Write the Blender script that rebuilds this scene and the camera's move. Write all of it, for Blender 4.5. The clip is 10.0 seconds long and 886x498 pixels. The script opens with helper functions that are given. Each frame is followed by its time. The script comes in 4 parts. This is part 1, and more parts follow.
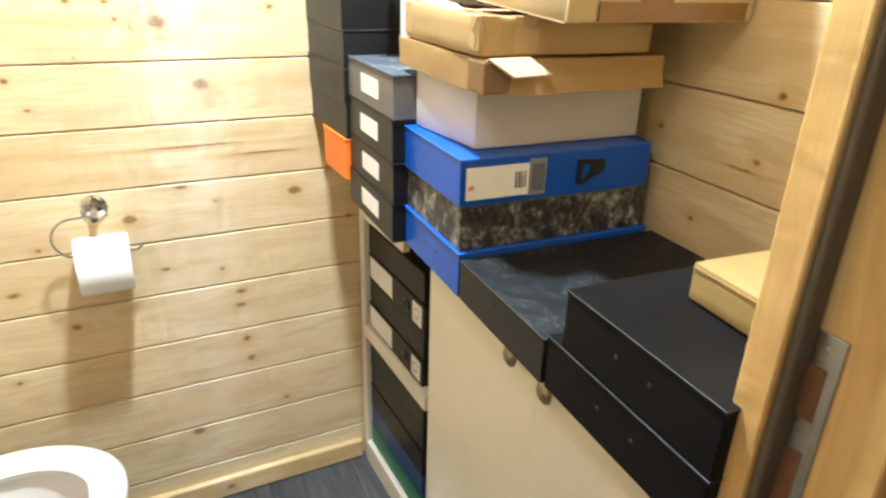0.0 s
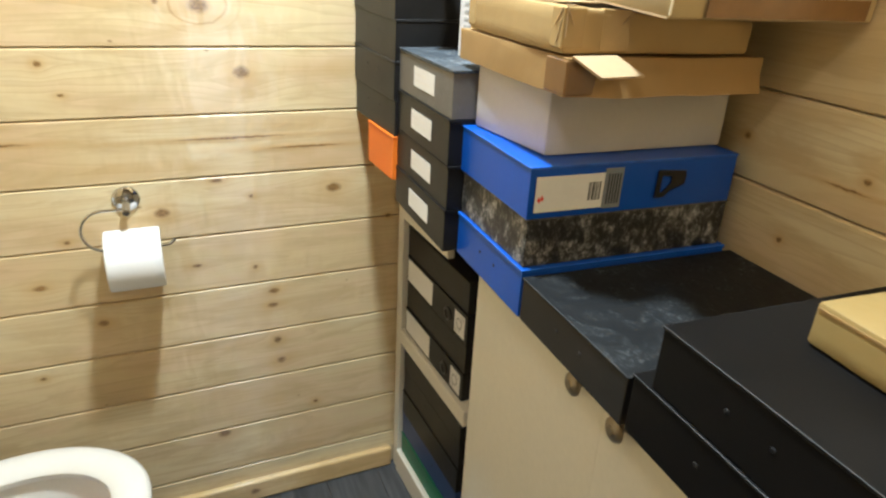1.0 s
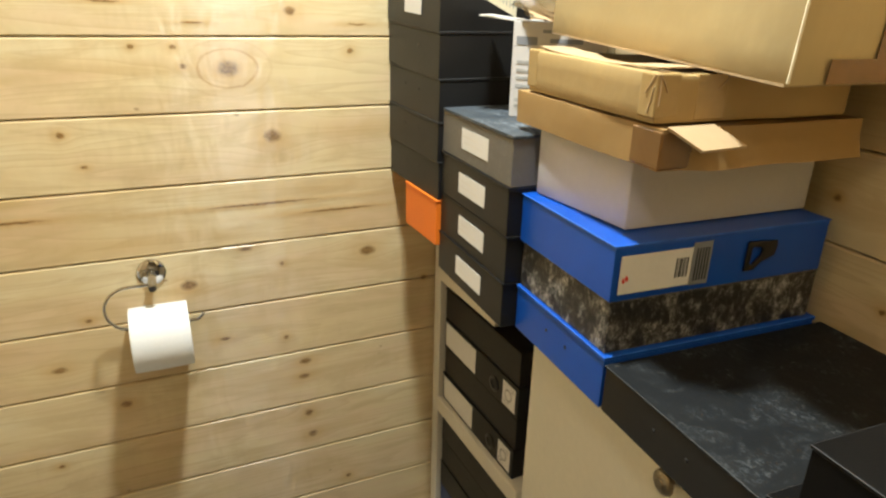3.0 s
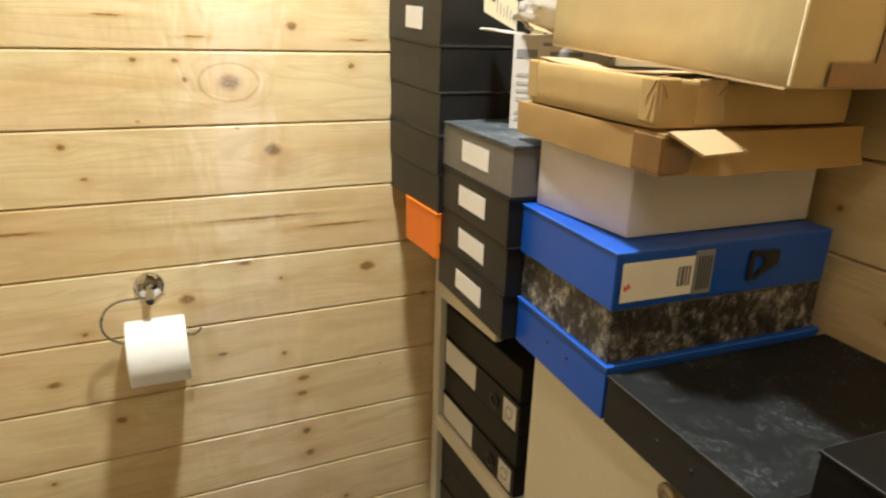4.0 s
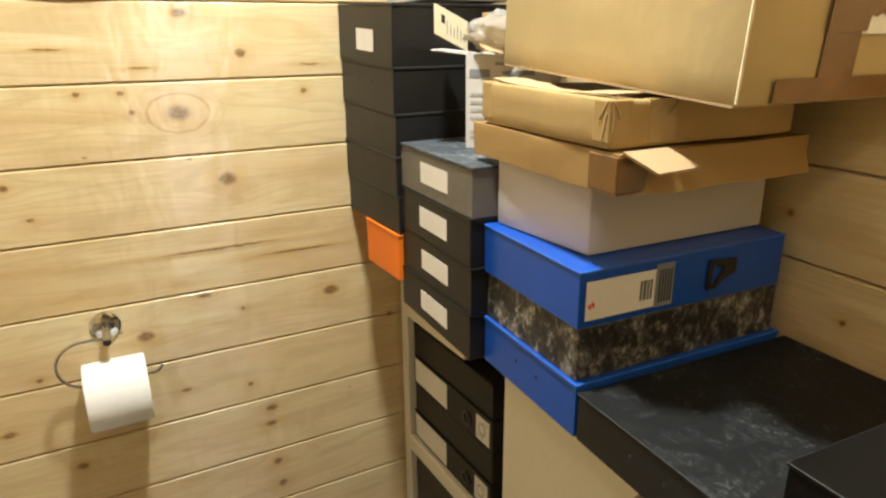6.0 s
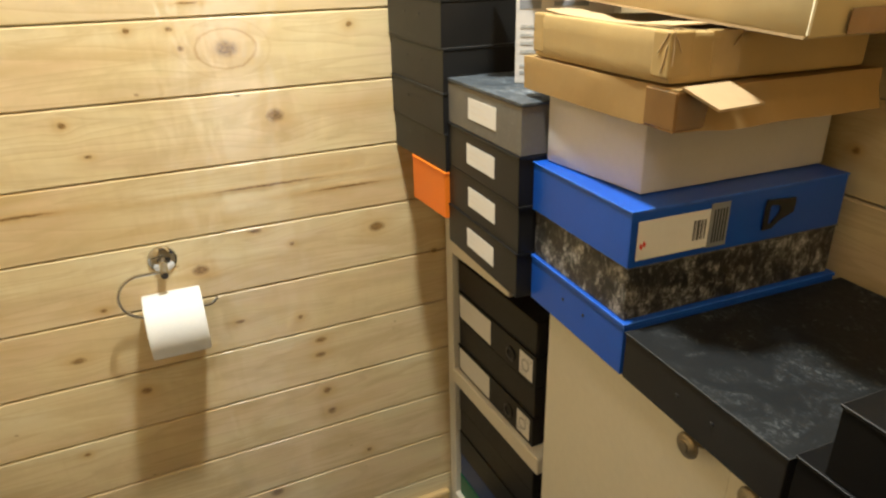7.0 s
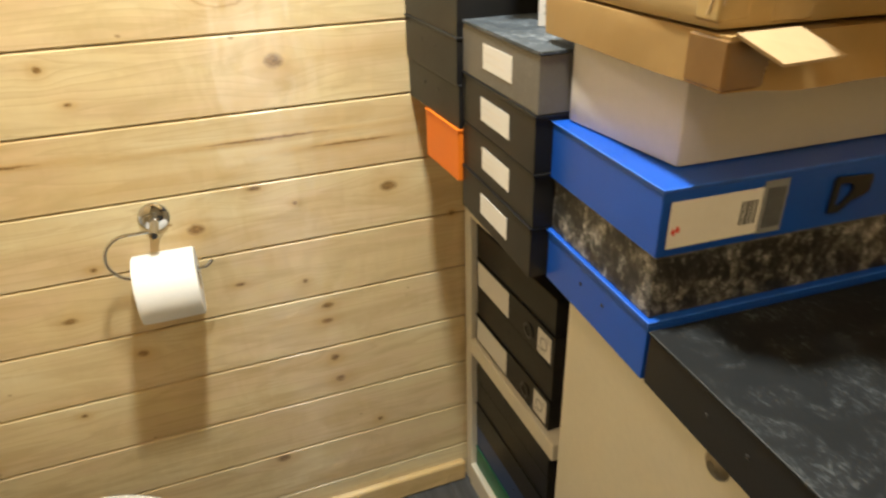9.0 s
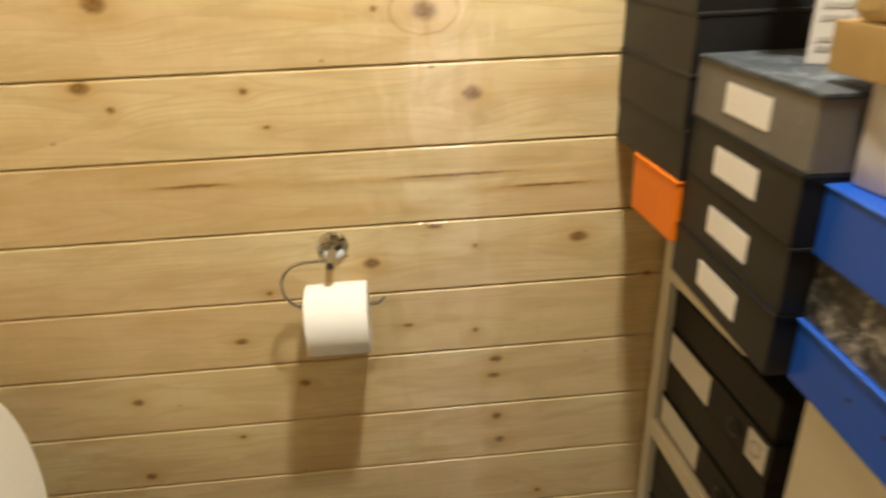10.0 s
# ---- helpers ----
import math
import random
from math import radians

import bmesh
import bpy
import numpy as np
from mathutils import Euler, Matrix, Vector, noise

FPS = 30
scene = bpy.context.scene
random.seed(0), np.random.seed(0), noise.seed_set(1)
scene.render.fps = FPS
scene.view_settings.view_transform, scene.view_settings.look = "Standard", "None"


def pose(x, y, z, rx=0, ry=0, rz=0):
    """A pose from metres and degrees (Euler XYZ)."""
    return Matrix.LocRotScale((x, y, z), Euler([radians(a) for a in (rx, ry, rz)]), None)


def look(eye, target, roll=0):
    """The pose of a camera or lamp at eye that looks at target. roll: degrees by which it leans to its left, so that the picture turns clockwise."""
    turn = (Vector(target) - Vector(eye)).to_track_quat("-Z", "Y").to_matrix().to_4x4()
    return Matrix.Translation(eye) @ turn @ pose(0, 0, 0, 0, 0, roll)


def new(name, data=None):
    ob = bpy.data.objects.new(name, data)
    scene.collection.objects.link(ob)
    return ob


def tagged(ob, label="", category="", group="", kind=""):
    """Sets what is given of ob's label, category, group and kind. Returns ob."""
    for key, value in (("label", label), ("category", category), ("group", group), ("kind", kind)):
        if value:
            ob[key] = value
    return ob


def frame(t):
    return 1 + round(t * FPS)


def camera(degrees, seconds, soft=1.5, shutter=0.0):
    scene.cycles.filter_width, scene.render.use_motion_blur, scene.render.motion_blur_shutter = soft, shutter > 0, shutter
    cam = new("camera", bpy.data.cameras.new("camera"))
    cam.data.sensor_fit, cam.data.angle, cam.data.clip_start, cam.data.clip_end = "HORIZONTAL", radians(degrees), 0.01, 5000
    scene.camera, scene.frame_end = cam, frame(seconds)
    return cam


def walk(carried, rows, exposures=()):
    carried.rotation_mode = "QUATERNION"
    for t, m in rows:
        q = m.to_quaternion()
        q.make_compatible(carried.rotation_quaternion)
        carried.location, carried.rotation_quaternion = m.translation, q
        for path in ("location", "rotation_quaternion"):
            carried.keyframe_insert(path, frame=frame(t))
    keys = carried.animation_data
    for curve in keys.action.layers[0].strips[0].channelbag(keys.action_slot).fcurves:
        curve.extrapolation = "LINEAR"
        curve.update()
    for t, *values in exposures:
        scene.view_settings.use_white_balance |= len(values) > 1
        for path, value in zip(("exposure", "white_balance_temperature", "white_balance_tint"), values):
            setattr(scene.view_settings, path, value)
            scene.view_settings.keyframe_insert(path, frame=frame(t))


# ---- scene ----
cam = camera(68.8, 10.0, 2.3, 0.45)
PATH = [
    (0, (0.0782, 0.0704, 1.3854), (0.8253, 1.7519, 0.5842), 1.68),
    (0.5, (0.0927, 0.1008, 1.3908), (0.7230, 1.8321, 0.6148), 1.76),
    (1, (0.0605, 0.1792, 1.3737), (0.7504, 1.8805, 0.5484), 3.14),
    (1.5, (0.0747, 0.2921, 1.3560), (0.8254, 1.9538, 0.5398), 2.11),
    (2, (0.0730, 0.3309, 1.3708), (0.8075, 2.0180, 0.5985), 3.85),
    (2.5, (0.0526, 0.3188, 1.3971), (0.7075, 2.0745, 0.7099), 1.41),
    (2.7, (0.0226, 0.3061, 1.3970), (0.7116, 2.0431, 0.6641), 1.81),
    (3.8, (0.0125, 0.3106, 1.3856), (0.6955, 2.0628, 0.7262), 0.63),
    (4, (0.0173, 0.3057, 1.3739), (0.7159, 2.0703, 0.7231), 1.62),
    (4.5, (0.0486, 0.3129, 1.3952), (0.8452, 2.0330, 0.7496), 2.13),
    (4.7, (0.0420, 0.3180, 1.3990), (0.8780, 2.0410, 0.8210), 1.50),
    (5, (0.0284, 0.3177, 1.3960), (0.8582, 2.0569, 0.8153), 0.94),
    (6.3, (0.0223, 0.3169, 1.3949), (0.7872, 2.0392, 0.7156), -1.52),
    (6.5, (0.0357, 0.3233, 1.3872), (0.7431, 2.0363, 0.6333), -1.86),
    (7, (0.0112, 0.3205, 1.3970), (0.6716, 2.0292, 0.5913), -1.49),
    (7.5, (0.0267, 0.3285, 1.3904), (0.6703, 1.9890, 0.4742), -2.24),
    (8, (0.0499, 0.3435, 1.3827), (0.6431, 1.9181, 0.3098), -2.64),
    (8.5, (0.0331, 0.3500, 1.3851), (0.6278, 2.0160, 0.4542), -2.04),
    (9, (0.1071, 0.4207, 1.3735), (0.6171, 2.1062, 0.4284), -1.71),
    (9.5, (0.1198, 0.4632, 1.3671), (0.4007, 2.2168, 0.4486), -1.50),
    (9.7, (0.0900, 0.4900, 1.3780), (0.3330, 2.2840, 0.5270), -2.00),
    (10, (0.0834, 0.5516, 1.3428), (0.1297, 2.3697, 0.5146), -2.24),
]
walk(cam, [(t, look(eye, target, roll)) for t, eye, target, roll in PATH],
     [(0.0, 0.46, 5450, 13), (0.5, 0.12, 5600, 14), (1.0, -0.11, 5480, 10), (1.5, -0.08, 5480, 9), (2.0, -0.11, 5500, 9), (2.5, -0.32, 5780, 9), (4.0, -0.44, 6400, 13),
      (5.0, -0.46, 6500, 13), (6.5, -0.45, 6450, 12), (7.5, -0.46, 6450, 12), (8.0, -0.12, 6450, 13), (8.5, -0.11, 6450, 12), (9.0, -0.26, 6550, 12), (9.5, -0.42, 6750, 12), (10.0, -0.64, 7300, 15)])


# ---- light ----
world = bpy.data.worlds.new("world")
world.use_nodes = True
world.node_tree.nodes["Background"].inputs[0].default_value = (0.9, 0.8, 0.65, 1)
world.node_tree.nodes["Background"].inputs[1].default_value = 0.02
scene.world = world
LAMP = (0.27, 1.01, 2.375)
lamp_data = bpy.data.lights.new("ceiling_lamp_light", "AREA")
lamp_data.shape, lamp_data.size, lamp_data.energy = "DISK", 0.13, 49.0
lamp_data.color = (0.965, 1.0, 0.915)
lamp = new("ceiling_lamp_light", lamp_data)
lamp.matrix_world = pose(LAMP[0], LAMP[1], LAMP[2] - 0.012)
# unseen fill light outside the door, added to brighten what faces the doorway
HALL = (-0.42, -0.10, 2.36)
hall_data = bpy.data.lights.new("hall_fill_light", "AREA")
hall_data.shape, hall_data.size, hall_data.energy = "DISK", 0.24, 7.0
hall_data.color = (1.0, 0.94, 0.82)
hall = new("hall_fill_light", hall_data)
hall.matrix_world = pose(HALL[0], HALL[1], HALL[2] - 0.012)
scene.view_settings.exposure = 0.0


# ---- materials ----
def mat(name):
    m = bpy.data.materials.new(name)
    m.use_nodes = True
    return m, m.node_tree.nodes, m.node_tree.links, m.node_tree.nodes["Principled BSDF"]


def ramp(nt, source, stops):
    r = nt.nodes.new("ShaderNodeValToRGB")
    while len(r.color_ramp.elements) < len(stops):
        r.color_ramp.elements.new(0.5)
    for e, (p, c) in zip(r.color_ramp.elements, stops):
        e.position = p
        e.color = (*c, 1) if len(c) == 3 else c
    nt.links.new(source, r.inputs[0])
    return r.outputs[0]


def noise_tex(nt, vector, scale, detail=4, rough=0.55, distort=0.0):
    n = nt.nodes.new("ShaderNodeTexNoise")
    n.inputs["Scale"].default_value = scale
    n.inputs["Detail"].default_value = detail
    n.inputs["Roughness"].default_value = rough
    n.inputs["Distortion"].default_value = distort
    if vector is not None:
        nt.links.new(vector, n.inputs["Vector"])
    return n.outputs["Fac"]


def vmath(nt, op, a, b=None):
    n = nt.nodes.new("ShaderNodeVectorMath")
    n.operation = op
    for k, v in enumerate((a, b)):
        if v is None:
            continue
        if isinstance(v, tuple):
            n.inputs[k].default_value = v
        else:
            nt.links.new(v, n.inputs[k])
    return n.outputs["Value"] if op in ("LENGTH", "DOT_PRODUCT") else n.outputs[0]


def smath(nt, op, a, b=None, c=None):
    n = nt.nodes.new("ShaderNodeMath")
    n.operation = op
    for k, v in enumerate((a, b, c)):
        if v is None:
            continue
        if isinstance(v, (int, float)):
            n.inputs[k].default_value = v
        else:
            nt.links.new(v, n.inputs[k])
    return n.outputs[0]


def mix(nt, fac, a, b, blend="MIX"):
    n = nt.nodes.new("ShaderNodeMix")
    n.data_type, n.blend_type = "RGBA", blend
    for k, v in ((0, fac), (6, a), (7, b)):
        if isinstance(v, (int, float)):
            n.inputs[k].default_value = v
        elif isinstance(v, tuple):
            n.inputs[k].default_value = (*v, 1)
        else:
            nt.links.new(v, n.inputs[k])
    return n.outputs[2]


def bump(nt, bsdf, height, strength=0.2, distance=0.002):
    b = nt.nodes.new("ShaderNodeBump")
    b.inputs["Strength"].default_value, b.inputs["Distance"].default_value = strength, distance
    nt.links.new(height, b.inputs["Height"])
    nt.links.new(b.outputs[0], bsdf.inputs["Normal"])


def position(nt):
    return nt.nodes.new("ShaderNodeNewGeometry").outputs["Position"]


def object_coords(nt):
    return nt.nodes.new("ShaderNodeTexCoord").outputs["Object"]


def surface(name, colour, rough=0.5, metal=0.0, spread=0.12, scale=6.0, grain=120.0, bumps=0.1, spec=0.5, coat=0.0):
    """A plain surface whose colour varies at two scales, with fine relief."""
    m, nodes, links, b = mat(name)
    nt = m.node_tree
    co = object_coords(nt)
    big, fine = noise_tex(nt, co, scale, 5), noise_tex(nt, co, grain, 3)
    dark = tuple(c * (1 - spread) for c in colour)
    light = tuple(min(1, c * (1 + spread * 0.7)) for c in colour)
    col = ramp(nt, big, [(0.3, dark), (0.7, light)])
    col = mix(nt, 0.25, col, mix(nt, fine, tuple(c * 0.8 for c in colour), tuple(min(1, c * 1.15) for c in colour)))
    links.new(col, b.inputs["Base Color"])
    b.inputs["Metallic"].default_value = metal
    b.inputs["Specular IOR Level"].default_value = spec
    b.inputs["Coat Weight"].default_value = coat
    links.new(ramp(nt, big, [(0.2, (rough * 0.85,) * 3), (0.8, (min(1, rough * 1.15),) * 3)]), b.inputs["Roughness"])
    if bumps:
        bump(nt, b, fine, bumps, 0.0006)
    return m


def knot_group():
    """Mask, halo and bend of the grain round one knot."""
    g = bpy.data.node_groups.new("knot", "ShaderNodeTree")
    for n, kind in (("P", "NodeSocketVector"), ("C", "NodeSocketVector"), ("S", "NodeSocketVector")):
        g.interface.new_socket(n, in_out="INPUT", socket_type=kind)
    for n in ("Core", "Halo", "Bend", "Eye"):
        g.interface.new_socket(n, in_out="OUTPUT", socket_type="NodeSocketFloat")
    gi, go = g.nodes.new("NodeGroupInput"), g.nodes.new("NodeGroupOutput")
    d = vmath(g, "SUBTRACT", gi.outputs["P"], gi.outputs["C"])
    e = vmath(g, "MULTIPLY", d, gi.outputs["S"])
    r = vmath(g, "LENGTH", e)
    core = smath(g, "SUBTRACT", 1.0, smath(g, "SMOOTH_MIN", smath(g, "MAXIMUM", smath(g, "MULTIPLY_ADD", r, 1.6, -0.8), 0.0), 1.0, 0.1))
    halo = smath(g, "POWER", 2.718, smath(g, "MULTIPLY", smath(g, "MULTIPLY", r, r), -0.18))
    sep = g.nodes.new("ShaderNodeSeparateXYZ")
    g.links.new(d, sep.inputs[0])
    wide = smath(g, "POWER", 2.718, smath(g, "MULTIPLY", smath(g, "MULTIPLY", r, r), -0.06))
    bend = smath(g, "MULTIPLY", smath(g, "MULTIPLY", sep.outputs[2], wide), -0.8)
    off = smath(g, "SUBTRACT", r, 2.2)
    wave = smath(g, "POWER", smath(g, "MAXIMUM", smath(g, "COSINE", smath(g, "MULTIPLY", r, 5.6)), 0.0), 4.0)
    eye = smath(g, "MULTIPLY", wave, smath(g, "POWER", 2.718, smath(g, "MULTIPLY", smath(g, "MULTIPLY", off, off), -1.1)))
    for n, v in (("Core", core), ("Halo", halo), ("Bend", bend), ("Eye", eye)):
        g.links.new(v, go.inputs[n])
    return g


KNOT = knot_group()


def pine(name, along, knots, stain=(1.0, 1.0, 1.0)):
    """Varnished pine. along: 0 if the boards run along x, 1 if along y, 2 if upright. knots: (along, up, half width, half height)."""
    m, nodes, links, b = mat(name)
    nt = m.node_tree
    pos = position(nt)
    info = nodes.new("ShaderNodeObjectInfo")
    sep = nodes.new("ShaderNodeSeparateXYZ")
    links.new(pos, sep.inputs[0])
    a, z = (sep.outputs[along], sep.outputs[2]) if along < 2 else (sep.outputs[2], sep.outputs[1])
    flat = nodes.new("ShaderNodeCombineXYZ")
    links.new(a, flat.inputs[0]), links.new(z, flat.inputs[2])
    wob = noise_tex(nt, flat.outputs[0], 70, 2)
    jit = nodes.new("ShaderNodeCombineXYZ")
    links.new(smath(nt, "MULTIPLY_ADD", wob, 0.010, -0.005), jit.inputs[0]), links.new(smath(nt, "MULTIPLY_ADD", wob, -0.005, 0.0025), jit.inputs[2])
    flatj = vmath(nt, "ADD", flat.outputs[0], jit.outputs[0])
    core = halo = bend = ring = None
    for ka, kz, ra, rz in knots:
        g = nodes.new("ShaderNodeGroup")
        g.node_tree = KNOT
        links.new(flatj, g.inputs["P"])
        g.inputs["C"].default_value, g.inputs["S"].default_value = (ka, 0, kz), (0.84 / ra, 0, 0.84 / rz)
        if rz == 0.0131:  # a knot set in an eye-shaped growth ring
            ring = g.outputs["Eye"]
        if rz == 0.0061:  # a brown flare in the grain, with no knot
            halo = smath(nt, "MAXIMUM", halo, smath(nt, "MULTIPLY", g.outputs["Halo"], 0.55)) if halo is not None else g.outputs["Halo"]
            continue
        core = g.outputs["Core"] if core is None else smath(nt, "MAXIMUM", core, g.outputs["Core"])
        halo = g.outputs["Halo"] if halo is None else smath(nt, "MAXIMUM", halo, g.outputs["Halo"])
        bend = g.outputs["Bend"] if bend is None else smath(nt, "ADD", bend, g.outputs["Bend"])
    z2 = smath(nt, "ADD", z, bend) if bend is not None else z
    grain_v = nodes.new("ShaderNodeCombineXYZ")
    links.new(smath(nt, "MULTIPLY", a, 0.75), grain_v.inputs[0])
    links.new(smath(nt, "MULTIPLY", info.outputs["Random"], 37.0), grain_v.inputs[1])
    links.new(smath(nt, "MULTIPLY", z2, 19.0), grain_v.inputs[2])
    rings = noise_tex(nt, grain_v.outputs[0], 1.0, 2, 0.4, 0.15)
    wave = smath(nt, "FRACT", smath(nt, "MULTIPLY", rings, 13.0))
    line = ramp(nt, wave, [(0.0, (0.0,) * 3), (0.70, (0.35,) * 3), (0.93, (1.0,) * 3), (1.0, (0.05,) * 3)])
    fine_v = nodes.new("ShaderNodeCombineXYZ")
    links.new(smath(nt, "MULTIPLY", a, 9.0), fine_v.inputs[0]), links.new(smath(nt, "MULTIPLY", z2, 420.0), fine_v.inputs[2])
    fine = noise_tex(nt, fine_v.outputs[0], 1.0, 3, 0.6)
    blot_v = nodes.new("ShaderNodeCombineXYZ")
    links.new(smath(nt, "MULTIPLY", a, 2.6), blot_v.inputs[0])
    links.new(smath(nt, "MULTIPLY", info.outputs["Random"], 91.0), blot_v.inputs[1])
    links.new(smath(nt, "MULTIPLY", z, 9.0), blot_v.inputs[2])
    blot = noise_tex(nt, blot_v.outputs[0], 1.0, 3)
    tone = ramp(nt, blot, [(0.30, PINE_DARK), (0.42, PINE_PINK), (0.54, PINE_MID), (0.70, PINE_LIGHT)])
    per_board = ramp(nt, info.outputs["Random"], [(0.0, (0.93, 0.90, 0.86)), (0.5, (1.0, 1.0, 1.0)), (1.0, (0.97, 0.985, 1.0))])
    tone = mix(nt, 1.0, mix(nt, 1.0, tone, per_board, "MULTIPLY"), stain, "MULTIPLY")
    col = mix(nt, smath(nt, "MULTIPLY", line, 0.44), tone, tuple(c * q for c, q in zip((0.51, 0.365, 0.185), stain)))
    col = mix(nt, smath(nt, "MULTIPLY", fine, 0.16), col, (0.55, 0.36, 0.16))
    warm = noise_tex(nt, vmath(nt, "MULTIPLY", flat.outputs[0], (5.0, 1.0, 22.0)), 1.0, 4, 0.6, 0.8)
    col = mix(nt, smath(nt, "MULTIPLY", ramp(nt, warm, [(0.47, (0,) * 3), (0.66, (1,) * 3)]), 0.78), col, tuple(c * q for c, q in zip((0.555, 0.415, 0.215), stain)))
    pin = nodes.new("ShaderNodeTexVoronoi")
    pin.inputs["Scale"].default_value = 8.5
    links.new(vmath(nt, "MULTIPLY", flatj, (1.0, 1.0, 1.6)), pin.inputs["Vector"])
    col = mix(nt, ramp(nt, pin.outputs["Distance"], [(0.018, (0.75,) * 3), (0.050, (0,) * 3)]), col, (0.26, 0.14, 0.055))
    if core is not None:
        col = mix(nt, smath(nt, "MULTIPLY", halo, 0.62), col, (0.52, 0.32, 0.115))
        if ring is not None:
            col = mix(nt, smath(nt, "MULTIPLY", ring, smath(nt, "MULTIPLY_ADD", warm, 1.0, 0.1)), col, (0.40, 0.22, 0.075))
        speck = ramp(nt, noise_tex(nt, flat.outputs[0], 160, 3), [(0.35, (0.145, 0.072, 0.019)), (0.7, (0.34, 0.195, 0.062))])
        col = mix(nt, smath(nt, "MULTIPLY", core, 0.95), col, speck)
    links.new(col, b.inputs["Base Color"])
    sheen = noise_tex(nt, vmath(nt, "MULTIPLY", flat.outputs[0], (9.0, 1.0, 16.0)), 1.0, 3, 0.5, 0.6)
    links.new(smath(nt, "MULTIPLY_ADD", fine, 0.08, ramp(nt, sheen, [(0.40, (0.26,) * 3), (0.60, (0.47,) * 3)])), b.inputs["Roughness"])
    b.inputs["Specular IOR Level"].default_value = 0.58
    b.inputs["Anisotropic"].default_value = 1.0
    b.inputs["Anisotropic Rotation"].default_value = 0.25
    tang = nodes.new("ShaderNodeCombineXYZ")
    tang.inputs[along].default_value = 1.0
    links.new(tang.outputs[0], b.inputs["Tangent"])
    slow = noise_tex(nt, vmath(nt, "MULTIPLY", flat.outputs[0], (1.0, 1.0, 0.45)), 24, 2, 0.45, 0.25)
    lift = smath(nt, "MULTIPLY_ADD", slow, 2.4, smath(nt, "MULTIPLY", fine, 0.25))
    if halo is not None:
        lift = smath(nt, "MULTIPLY_ADD", halo, 0.4, lift)
    bump(nt, b, lift, 0.48, 0.0022)
    return m


PINE_PINK = (0.70, 0.545, 0.335)
PINE_DARK, PINE_MID, PINE_LIGHT = (0.595, 0.445, 0.220), (0.71, 0.585, 0.340), (0.77, 0.680, 0.445)
BACK_KNOTS = [
    (0.168, 1.135, 0.015, 0.012), (-0.020, 0.840, 0.014, 0.01), (0.359, 0.865, 0.016, 0.01), (0.208, 0.472, 0.009, 0.008),
    (0.215, 0.411, 0.01, 0.008), (0.095, 1.265, 0.02, 0.0131), (0.018, 1.270, 0.006, 0.004), (-0.168, 0.593, 0.01, 0.007),
    (0.206, 0.613, 0.012, 0.006), (0.202, 0.574, 0.011, 0.006), (0.058, 0.217, 0.014, 0.009), (-0.197, 1.156, 0.006, 0.005),
    (-0.168, 1.097, 0.006, 0.003), (0.169, 0.861, 0.005, 0.004), (-0.208, 0.794, 0.006, 0.004), (0.039, 0.705, 0.01, 0.004),
    (0.167, 0.683, 0.006, 0.005), (-0.305, 0.475, 0.006, 0.004), (0.216, 1.368, 0.01, 0.007), (0.331, 1.295, 0.006, 0.005),
    (-0.065, 1.305, 0.005, 0.004), (0.003, 1.304, 0.005, 0.004), (0.116, 1.438, 0.013, 0.008), (0.097, 0.904, 0.012, 0.005),
    (-0.393, 1.293, 0.018, 0.012), (-0.405, 1.138, 0.007, 0.005), (-0.487, 0.579, 0.01, 0.007), (-0.501, 0.395, 0.011, 0.007),
    (0.139, 0.997, 0.1, 0.0026), (0.298, 0.969, 0.07, 0.0024), (-0.307, 1.005, 0.055, 0.0026), (0.497, 0.778, 0.006, 0.005),
    (-0.273, 0.697, 0.012, 0.006), (-0.444, 1.174, 0.016, 0.01), (-0.097, 1.379, 0.022, 0.0018), (0.298, 0.259, 0.007, 0.005),
    (0.040, 1.346, 0.018, 0.0018), (0.348, 1.345, 0.018, 0.0018), (-0.077, 1.269, 0.042, 0.0061), (0.308, 1.142, 0.045, 0.0061),
    (-0.048, 0.944, 0.06, 0.0061), (0.238, 1.024, 0.06, 0.0061),
]
RIGHT_KNOTS = [(0.912, 1.152, 0.005, 0.005), (0.735, 1.126, 0.030, 0.0016), (0.811, 1.022, 0.004, 0.004), (0.710, 1.143, 0.005, 0.004),
               (0.692, 1.239, 0.005, 0.005), (0.58, 1.29, 0.012, 0.009), (1.02, 1.33, 0.010, 0.008)]
PITCH, FIRST = 0.1363, 1.1855 - 9 * 0.1363


def back_pine(z):
    """The wood of the back wall's board whose foot is at z, with the knots that lie in it."""
    return pine("pine_back_board", 0, [k for k in BACK_KNOTS if z - 0.012 < k[1] < z + PITCH + 0.012])


M_RIGHT = pine("pine_right", 1, RIGHT_KNOTS)
M_PINE_X = pine("pine_along_x", 0, [(-0.4, 1.9, 0.012, 0.01), (0.3, 2.05, 0.012, 0.009)])
M_PINE_Y = pine("pine_along_y", 1, [(1.2, 1.1, 0.014, 0.01)])
M_JAMB = pine("pine_upright", 2, [(0.62, 0.33, 0.012, 0.009)], (0.96, 0.80, 0.50))
M_SKIRT = pine("pine_skirting", 0, [(0.12, 0.015, 0.012, 0.008)], (0.98, 0.90, 0.72))
M_BACKING = surface("backing_board", (0.16, 0.10, 0.05), 0.8)

